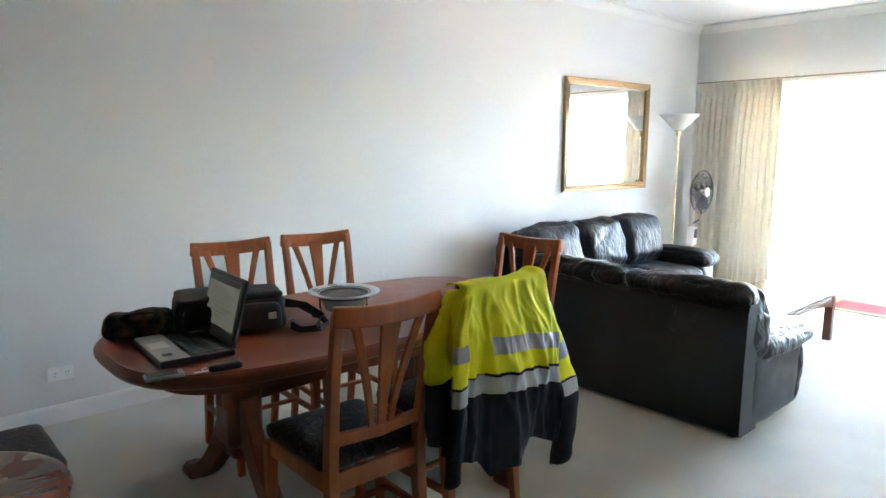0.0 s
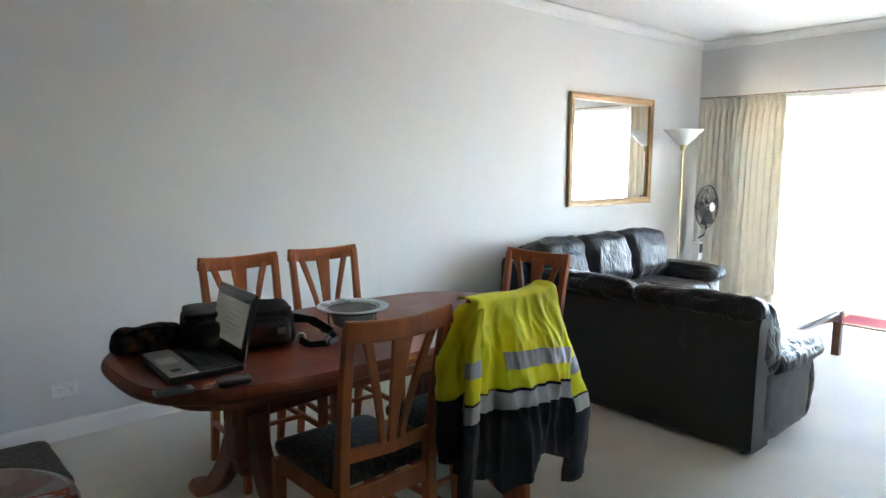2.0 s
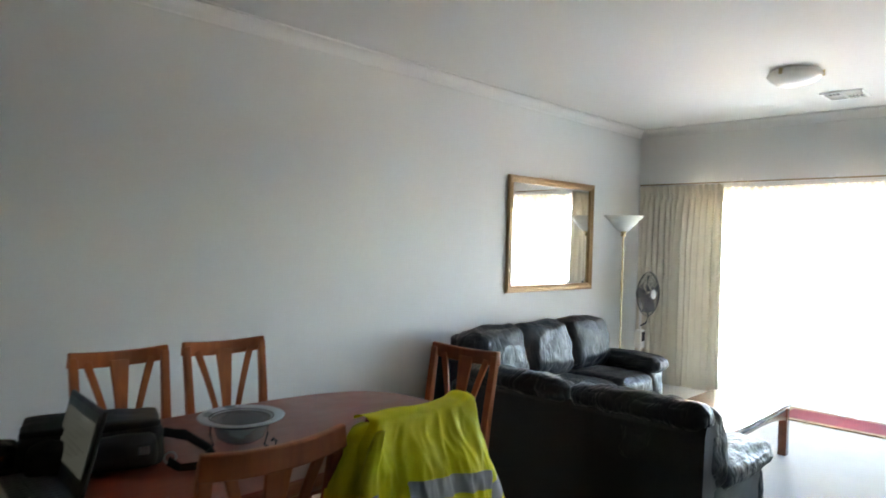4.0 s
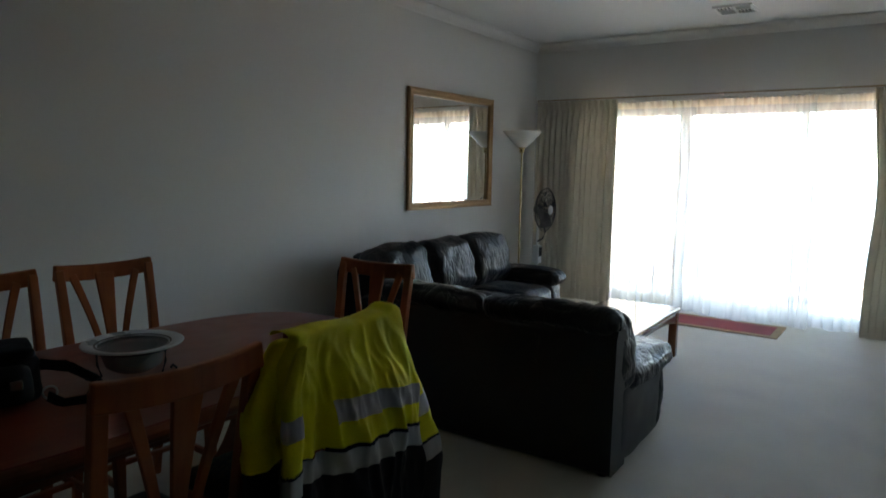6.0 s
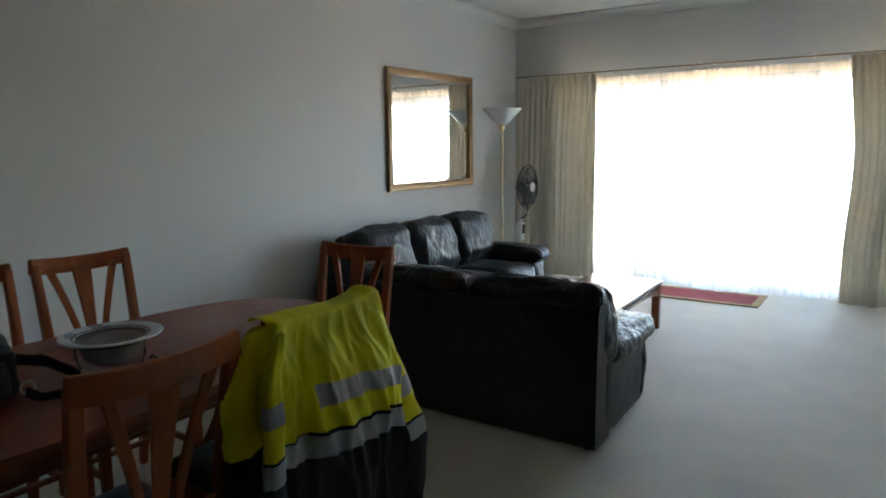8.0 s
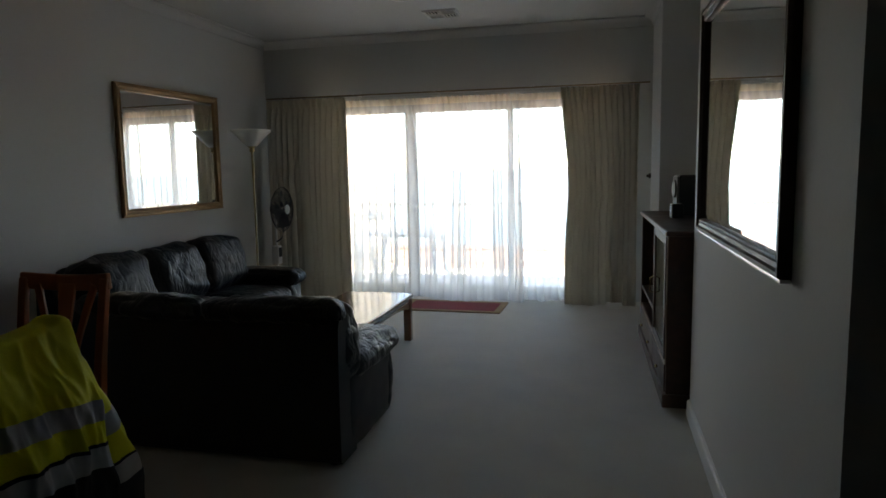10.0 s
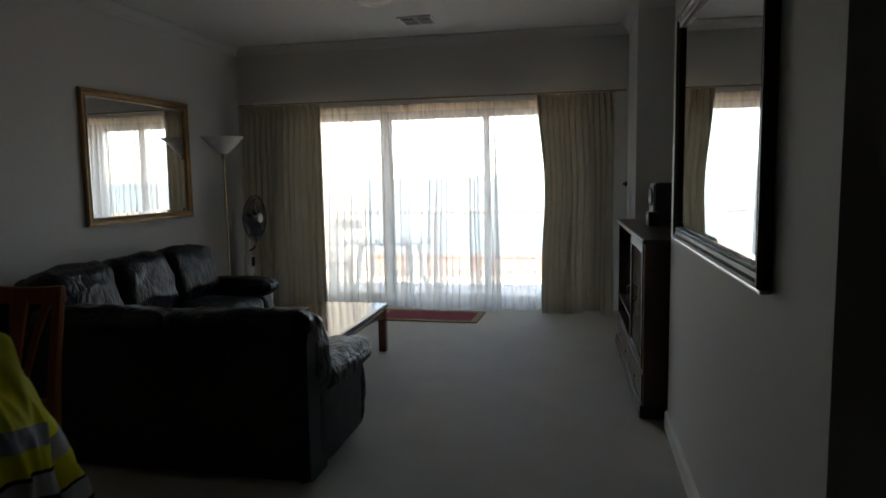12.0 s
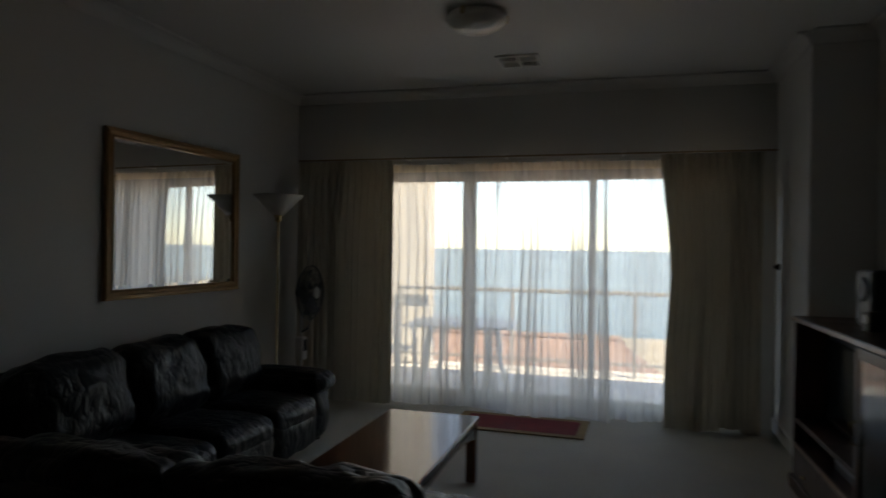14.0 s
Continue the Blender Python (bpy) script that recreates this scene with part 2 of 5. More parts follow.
def tube(points, radii, n=10, bm=None, cap=True, flat=1.0, up=(0, 0, 1)):
    """A round (or flattened) bar swept along points."""
    own = bmesh.new()
    pts = [Vector(p) for p in points]
    if not hasattr(radii, "__len__"):
        radii = [radii] * len(pts)
    rings = []
    for i, p in enumerate(pts):
        d = (pts[min(i + 1, len(pts) - 1)] - pts[max(i - 1, 0)]).normalized()
        a = d.cross(Vector(up))
        if a.length < 1e-4:
            a = d.cross(Vector((1, 0, 0)))
        a.normalize()
        b = a.cross(d).normalized()
        rings.append([own.verts.new(p + a * radii[i] * math.cos(2 * math.pi * k / n) + b * radii[i] * flat * math.sin(2 * math.pi * k / n)) for k in range(n)])
    for r, s in zip(rings, rings[1:]):
        for k in range(n):
            own.faces.new((r[k], r[(k + 1) % n], s[(k + 1) % n], s[k]))
    if cap:
        own.faces.new(rings[0][::-1])
        own.faces.new(rings[-1])
    return merge(own, bm)


def bar(points, sizes, across, bm=None, bevel=0.004):
    """A rectangular bar through points; sizes (width along across, depth), one for each point."""
    own = bmesh.new()
    pts = [Vector(p) for p in points]
    w = Vector(across).normalized()
    rings = []
    for i, p in enumerate(pts):
        d = (pts[min(i + 1, len(pts) - 1)] - pts[max(i - 1, 0)]).normalized()
        b = d.cross(w).normalized()
        ww = b.cross(d).normalized()
        sx, sy = sizes[i] if hasattr(sizes[0], "__len__") else sizes
        rings.append([own.verts.new(p + ww * sx / 2 * q + b * sy / 2 * r) for q, r in ((-1, -1), (1, -1), (1, 1), (-1, 1))])
    for r, s in zip(rings, rings[1:]):
        for k in range(4):
            own.faces.new((r[k], r[(k + 1) % 4], s[(k + 1) % 4], s[k]))
    own.faces.new(rings[0][::-1])
    own.faces.new(rings[-1])
    bmesh.ops.recalc_face_normals(own, faces=own.faces)
    if bevel:
        long_edges = [e for e in own.edges if e.is_manifold and e.calc_face_angle() > 0.7]
        bmesh.ops.bevel(own, geom=long_edges, offset=bevel, segments=2, affect="EDGES", profile=0.5)
    return merge(own, bm)


def lathe(profile, n=32, bm=None, at=(0, 0, 0)):
    """Turn a profile of (radius, z) round the z axis."""
    own = bmesh.new()
    rings = []
    for r, z in profile:
        if r < 1e-5:
            rings.append([own.verts.new((at[0], at[1], at[2] + z))])
        else:
            rings.append([own.verts.new((at[0] + r * math.cos(2 * math.pi * k / n), at[1] + r * math.sin(2 * math.pi * k / n), at[2] + z)) for k in range(n)])
    for r, s in zip(rings, rings[1:]):
        for k in range(n):
            q = [r[k % len(r)], r[(k + 1) % len(r)], s[(k + 1) % len(s)], s[k % len(s)]]
            q = list(dict.fromkeys(q))
            if len(q) > 2:
                own.faces.new(q)
    return merge(own, bm)


def puffy(lo, hi, r, bulge=(0, 0, 0), wrinkle=0.0, seed=0, cuts=14, bm=None, m=None, freq=(9, 9, 9)):
    """A stuffed cushion: a rounded box whose faces swell, with creases."""
    own = bmesh.new()
    bmesh.ops.create_cube(own, size=2)
    bmesh.ops.subdivide_edges(own, edges=own.edges[:], cuts=cuts, use_grid_fill=True)
    lo, hi = Vector(lo), Vector(hi)
    c, h = (lo + hi) / 2, (hi - lo) / 2
    r = min(r, *h)
    for v in own.verts:
        u = v.co.copy()
        p = Vector([u[i] * h[i] for i in range(3)])
        q = Vector([max(-(h[i] - r), min(h[i] - r, p[i])) for i in range(3)])
        d = p - q
        nrm = d.normalized() if d.length > 1e-6 else Vector((0, 0, 1))
        p = q + nrm * r
        for i in range(3):
            j, k = (i + 1) % 3, (i + 2) % 3
            p[i] += u[i] * bulge[i] * (1 - u[j] ** 2) * (1 - u[k] ** 2)
        if wrinkle:
            s = Vector([(p[i] + c[i]) * freq[i] + seed * 7.3 for i in range(3)])
            w = noise.noise(s) + 0.5 * noise.noise(s * 2.1)
            p += nrm * wrinkle * (w - 0.6 * abs(noise.noise(s * 1.3)))
        v.co = p + c
    if m is not None:
        bmesh.ops.transform(own, matrix=m, verts=own.verts)
    return merge(own, bm)


def extrude_profile(profile, axis, start, end, bm=None):
    """A moulding: a profile of (out, z) pairs run along x or y. out is measured from the wall through place()."""
    own = bmesh.new()
    a = [own.verts.new(axis(o, z, start)) for o, z in profile]
    b = [own.verts.new(axis(o, z, end)) for o, z in profile]
    n = len(profile)
    for k in range(n):
        own.faces.new((a[k], a[(k + 1) % n], b[(k + 1) % n], b[k]))
    own.faces.new(a[::-1])
    own.faces.new(b)
    return merge(own, bm)


# ---------------------------------------------------------------- the large structure
CEIL = 2.86
WY = 7.05          # inner face of the window wall
RX = 4.245          # inner face of the mirror wall
structure("floor", box((-0.2, -5.0, -0.12), (5.9, 7.05, 0.0)), M_CARPET, "beige cut-pile carpet over the whole living room", "floor")
structure("ceiling", box((-0.2, -5.0, CEIL), (5.9, 7.3, CEIL + 0.15)), M_CEIL, "flat white painted plaster ceiling", "ceiling")
structure("wall_west", box((-0.2, -5.0, 0.0), (0.0, 7.05, CEIL)), M_WALL, "long plain off-white painted wall", "wall")
WX0, WX1, WZ = 0.58, 3.92, 2.14
wb = box((-0.2, WY, 0.0), (WX0, WY + 0.25, CEIL))
box((WX1, WY, 0.0), (5.9, WY + 0.25, CEIL), bm=wb)
box((WX0, WY, WZ), (WX1, WY + 0.25, CEIL), bm=wb)
# unseen upper part, added to keep the sun off the near balcony
box((-0.2, WY, CEIL + 0.15), (5.9, WY + 0.25, 4.4), bm=wb)
structure("wall_window", wb, M_WALL, "off-white end wall round the sliding balcony door, raised unseen above to shade outside", "wall")
structure("wall_mirror", box((RX, 1.44, 0.0), (RX + 0.12, 3.79, CEIL)), M_WALL, "short off-white painted partition wall with a mirror", "wall")
rb = box((RX + 0.12, 3.67, 0.0), (4.74, 3.79, CEIL))
box((4.62, 3.79, 0.0), (4.74, 6.02, CEIL), bm=rb)
structure("wall_recess", rb, M_WALL, "off-white walls of the shallow recess behind the cabinet", "wall")
structure("wall_pier", box((4.235, 6.02, 0.0), (4.74, 7.05, CEIL)), M_WALL, "off-white wall pier beside the curtains", "wall")
# added walls, never in view: they close the room and damp the bounce
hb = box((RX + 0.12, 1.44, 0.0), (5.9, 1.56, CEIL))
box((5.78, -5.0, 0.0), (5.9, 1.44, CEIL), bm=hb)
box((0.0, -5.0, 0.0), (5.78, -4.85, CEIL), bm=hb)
structure("wall_back", hb, M_BACKWALL, "plain unseen walls added behind, dark to cut bounced light", "wall")

COVE = [(0.0, -0.085), (0.006, -0.085), (0.012, -0.078)] + [(0.09 - 0.075 * math.cos(a), -0.078 + 0.066 * math.sin(a)) for a in [i * math.pi / 12 for i in range(1, 7)]] + [(0.09, -0.006), (0.09, 0.0), (0.0, 0.0)]
BASE = [(0.0, 0.0), (0.016, 0.0), (0.016, 0.085), (0.010, 0.096), (0.0, 0.1)]
RUNS = [
    ("west", lambda o, z, s: (o, s, z), -4.85, 7.05),
    ("window", lambda o, z, s: (s, WY - o, z), 0.0, 4.235),
    ("mirror", lambda o, z, s: (RX - o, s, z), 1.44, 3.79),
    ("return", lambda o, z, s: (s, 3.79 + o, z), RX, 4.62),
    ("recess", lambda o, z, s: (4.62 - o, s, z), 3.79, 6.02),
    ("pier", lambda o, z, s: (s, 6.02 - o, z), 4.235, 4.62),
    ("pier_side", lambda o, z, s: (4.235 - o, s, z), 6.02, 7.05),
]
for nm, ax, s, e in RUNS:
    structure("cornice_" + nm, extrude_profile([(o, CEIL + z) for o, z in COVE], ax, s - (0.09 if nm == "mirror" else 0), e), M_CEIL, "white coved plaster cornice", "cornice", smooth=False)
    if nm != "window":
        structure("baseboard_" + nm, extrude_profile(BASE, ax, s, e), M_TRIM, "white painted skirting board", "skirting")

# sliding balcony door
win = tagged(new("window_1"), "wide white aluminium sliding balcony door with three panes", "sliding door", kind="structure")
fr = box((WX0, 7.08, 0.0), (WX0 + 0.05, 7.22, WZ), 0.004)
box((WX1 - 0.05, 7.08, 0.0), (WX1, 7.22, WZ), 0.004, bm=fr)
box((WX0 + 0.05, 7.08, WZ - 0.055), (WX1 - 0.05, 7.22, WZ), 0.004, bm=fr)
box((WX0 + 0.05, 7.08, 0.0), (WX1 - 0.05, 7.22, 0.045), 0.004, bm=fr)
part("window_frame", fr, M_ALU, win)
PANELS = [(0.63, 1.695, 7.115), (1.686, 2.826, 7.165), (2.765, 3.87, 7.115)]
for x0, x1, y in PANELS:
    s = box((x0, y, 0.045), (x0 + 0.062, y + 0.035, WZ - 0.055), 0.004)
    box((x1 - 0.062, y, 0.045), (x1, y + 0.035, WZ - 0.055), 0.004, bm=s)
    box((x0 + 0.062, y + 0.002, 0.045), (x1 - 0.062, y + 0.033, 0.12), 0.004, bm=s)
    box((x0 + 0.062, y + 0.002, WZ - 0.115), (x1 - 0.062, y + 0.033, WZ - 0.055), 0.004, bm=s)
    sash = part("sash", s, M_ALU, win)
    p = part("pane", box((x0 + 0.06, y + 0.015, 0.115), (x1 - 0.06, y + 0.019, WZ - 0.112)), M_PANE, sash)
    p.visible_shadow = False
hd = box((1.715, 7.07, 0.98), (1.745, 7.165, 1.02), 0.006)
tube([(1.732, 7.075, 0.93), (1.732, 7.045, 0.96), (1.732, 7.04, 1.03), (1.732, 7.045, 1.1), (1.732, 7.075, 1.13)], 0.012, bm=hd)
part("door_handle", hd, M_STEEL, win, "grey metal pull handle", smooth=True)
structure("door_sill", box((WX0, 7.052, -0.12), (WX1, 7.30, -0.004)), M_ALU, "white aluminium door sill", "sill")


# ---------------------------------------------------------------- living area: curtains
def v_open(v):
    """How far the even pleats have opened into loose folds, v down from the top."""
    return min(1.0, 3.0 * v)


def pleated(x0, x1, y, z0, z1, folds, amp, seed, flare=0.0, heading=0.09, nz=26, per=10, wave=0.0, edge=None, lap=0.35, kick=0.0, lift=None, crisp=0.8, even=0.0):
    """Hanging cloth: pinch pleats at the top that open into folds."""
    rnd = random.Random(seed)
    own = bmesh.new()
    nx = folds * per
    wid = [rnd.uniform(0.5 + 0.3 * even, 1.6 - 0.3 * even) for _ in range(folds)]
    cum = [sum(wid[:k]) / sum(wid) for k in range(folds + 1)]
    ph = [rnd.uniform(-0.35, 0.35) * (1 - 0.5 * even) for _ in range(folds + 1)]
    am = [rnd.uniform(0.5, 1.45) for _ in range(folds + 1)]
    grid = []
    levels = [heading * 1.25 * k / 6 / (z1 - z0) for k in range(6)]
    levels += [levels[-1] + (1 - levels[-1]) * (k + 1) / nz for k in range(nz)]
    for v in levels:
        z = z1 + (z0 - z1) * v
        d = z1 - z
        row = []
        for i in range(nx + 1):
            u = i / nx
            k = min(int(u * folds), folds - 1)
            t = u * folds - k
            f = k + t
            us = (cum[k] + (cum[k + 1] - cum[k]) * t) * v_open(v) + u * (1 - v_open(v))
            ak = am[k] * (1 - t) + am[min(k + 1, folds)] * t
            pk = ph[k] * (1 - t) + ph[min(k + 1, folds)] * t
            top = max(0.0, 1 - d / heading) ** 0.6
            waist = math.exp(-((d - heading) / (0.35 * heading)) ** 2)
            pinch = abs(math.cos(math.pi * f)) ** 5
            soft = math.cos(2 * math.pi * (f + pk * v * 0.35))
            soft = math.copysign(abs(soft) ** 0.8, soft) if crisp == 0.8 else 2.0 * abs(math.cos(math.pi * (f + pk * v * 0.35))) ** crisp - 1.2
            a = amp * (0.75 + 0.35 * v) * ak
            dy = -top * 0.9 * amp * (pinch - 0.3) - (1 - top) * (1 - 0.45 * waist) * a * soft
            dx = amp * lap * (0.3 * min(1.0, 6 * v) + 0.7 * v) * math.sin(2 * math.pi * (f + pk)) * ak + wave * math.sin(6.0 * v + 3 * u) * v
            x = x0 + (x1 - x0) * us + dx + flare * v * (u - 0.5)
            if edge:
                x += edge(u, v)
            zz = z + (0.012 * noise.noise(Vector((f * 0.7, seed, 0))) if v > 0.999 else 0)
            if v == 0:
                zz += 0.007 * pinch
            if lift and v > 0.9:
                zz += lift(u) * (v - 0.9) * 10
            row.append(own.verts.new((x, y + dy - kick * v ** 3 * (1 + 0.5 * math.sin(9 * u + seed)), zz)))
        grid.append(row)
    for r, s in zip(grid, grid[1:]):
        for i in range(nx):
            own.faces.new((r[i], r[i + 1], s[i + 1], s[i]))
    return own


def hung(name, bm, mat, label, category, tape=None):
    """A curtain thing: its pleated heading band and the cloth below it."""
    t = thing(name, label, category)
    top = max(v.co.z for v in bm.verts) - (0.085 if tape else 0.10)
    head = bm.copy()
    bmesh.ops.delete(head, geom=[f for f in head.faces if f.calc_center_median().z < top], context="FACES")
    bmesh.ops.delete(bm, geom=[f for f in bm.faces if f.calc_center_median().z >= top], context="FACES")
    part("heading", head, tape or mat, t, "gathered pinch-pleat heading", smooth=True)
    part("cloth", bm, mat, t, smooth=True)
    return t


YD, YS = 6.84, 6.93
hung("drape", pleated(0.14, 1.065, YD, 0.015, 2.19, 14, 0.058, 3, lap=0.45, heading=0.12, crisp=0.6, even=0.7, per=16), M_DRAPE, "beige pleated full-length drape drawn open beside the lamp", "curtain")
hung("drape", pleated(3.34, 4.10, YD, 0.004, 2.19, 13, 0.058, 8, lap=0.45, heading=0.12, crisp=0.6, even=0.7, per=16,
     edge=lambda u, v: (1 - u) * (0.055 * math.exp(-((v - 0.42) / 0.25) ** 2) + 0.03 * v), lift=lambda u: 0.035 if 0.60 < u < 0.78 else 0.0), M_DRAPE, "beige pleated full-length drape drawn open beside the wall pier", "curtain")
hung("sheer_curtain", pleated(0.95, 2.02, YS, 0.03, 2.165, 14, 0.024, 5, heading=0.07, per=24, wave=0.010, lap=1.2, kick=0.06), M_SHEER, "white sheer voile curtain over the balcony door", "sheer curtain", M_SHEERTAPE)
hung("sheer_curtain", pleated(1.98, 2.93, YS - 0.01, 0.02, 2.165, 16, 0.024, 11, heading=0.07, per=24, wave=0.012, flare=0.06, lap=1.2, kick=0.11), M_SHEER, "white sheer voile curtain over the balcony door", "sheer curtain", M_SHEERTAPE)
hung("sheer_curtain", pleated(2.90, 3.46, YS + 0.012, 0.02, 2.165, 8, 0.014, 17, heading=0.07, per=24, wave=0.012, lap=0.8, kick=0.06), M_SHEER, "white sheer voile curtain drawn flat over the balcony door", "sheer curtain", M_SHEERTAPE)
rod = thing("curtain_track", "slim bronze and white curtain tracks with brackets above the door", "curtain rail")
part("track", box((0.12, YD - 0.008, 2.201), (4.2, YD + 0.008, 2.215), 0.003), M_TRACK, rod)
part("track", box((0.9, YS - 0.012, 2.160), (3.6, YS + 0.008, 2.185), 0.004), M_TRIM, rod)
for x in (0.3, 1.15, 2.05, 3.05, 4.0):
    b = box((x - 0.012, YD - 0.02, 2.211), (x + 0.012, WY, 2.225), 0.002)
    box((x - 0.016, WY - 0.012, 2.175), (x + 0.016, WY, 2.265), 0.002, bm=b)
    part("bracket", b, M_ALU, rod)
cleat = thing("cord_cleat", "small brown curtain cord cleat on the wall pier", "cleat")
part("body", box((4.196, 6.80, 1.28), (4.219, 6.83, 1.33), 0.004), M_DARKFRAME, cleat)
part("knob", puffy((4.176, 6.803, 1.29), (4.197, 6.827, 1.32), 0.01, cuts=4), M_DARKFRAME, cleat, smooth=True)


# ---------------------------------------------------------------- mirrors
def mirror(name, label, x, y0, y1, z0, z1, sgn, mat, lip, swing=0.65):
    """A bevelled wall mirror in a moulded frame. sgn: the way it faces along x."""
    t = thing(name, label, "mirror")
    prof = [(0.0, 0.0), (0.0, 0.022), (0.010, 0.034), (0.022, 0.034), (0.029, 0.026), (0.042, 0.022), (0.052, 0.028), (0.059, 0.024), (0.062, 0.010), (0.062, 0.0)]
    own = bmesh.new()
    rings = []
    for o, h in prof:
        rings.append([own.verts.new((x + sgn * h, yy, zz)) for yy, zz in ((y0 + o, z0 + o), (y1 - o, z0 + o), (y1 - o, z1 - o), (y0 + o, z1 - o))])
    for r, s in zip(rings, rings[1:]):
        for k in range(4):
            own.faces.new((r[k], r[(k + 1) % 4], s[(k + 1) % 4], s[k]))
    f = part("frame", own, mat, t)
    for a, b in (((y0, z0 - 0.004), (y1, z0 + 0.006)), ((y0, z1 - 0.006), (y1, z1 + 0.004))):
        part("edge_bead", box((min(x + sgn * 0.002, x + sgn * 0.03), a[0] - 0.004, a[1]), (max(x + sgn * 0.002, x + sgn * 0.03), b[0] + 0.004, b[1]), 0.002), lip, f)
    part("backing", box((min(x, x + sgn * 0.006), y0 + 0.05, z0 + 0.05), (max(x, x + sgn * 0.006), y1 - 0.05, z1 - 0.05)), M_DARKFRAME, t)
    g = bmesh.new()
    i0, i1 = 0.058, 0.084
    ra = [g.verts.new((x + sgn * 0.010, yy, zz)) for yy, zz in ((y0 + i0, z0 + i0), (y1 - i0, z0 + i0), (y1 - i0, z1 - i0), (y0 + i0, z1 - i0))]
    rb2 = [g.verts.new((x + sgn * 0.0125, yy, zz)) for yy, zz in ((y0 + i1, z0 + i1), (y1 - i1, z0 + i1), (y1 - i1, z1 - i1), (y0 + i1, z1 - i1))]
    for k in range(4):
        g.faces.new((ra[k], ra[(k + 1) % 4], rb2[(k + 1) % 4], rb2[k]))
    g.faces.new(rb2)
    part("mirror_glass", g, M_MIRROR, t, "clear mirror glass")
    hang = Matrix.Translation((x, y0, 0))
    t.matrix_basis = hang @ Matrix.Rotation(radians(-sgn * swing), 4, "Z") @ hang.inverted()
    return t


mirror("wall_mirror", "large wall mirror in a gilt frame above the leather sofa", 0.003, 4.56, 5.905, 1.066, 2.133, 1, M_GOLD, M_GOLD, 2.6)
mirror("wall_mirror", "large wall mirror in a dark brown wooden frame", RX - 0.003, 1.86, 3.34, 1.095, 2.11, -1, M_DARKFRAME, M_STEEL, 0.6)


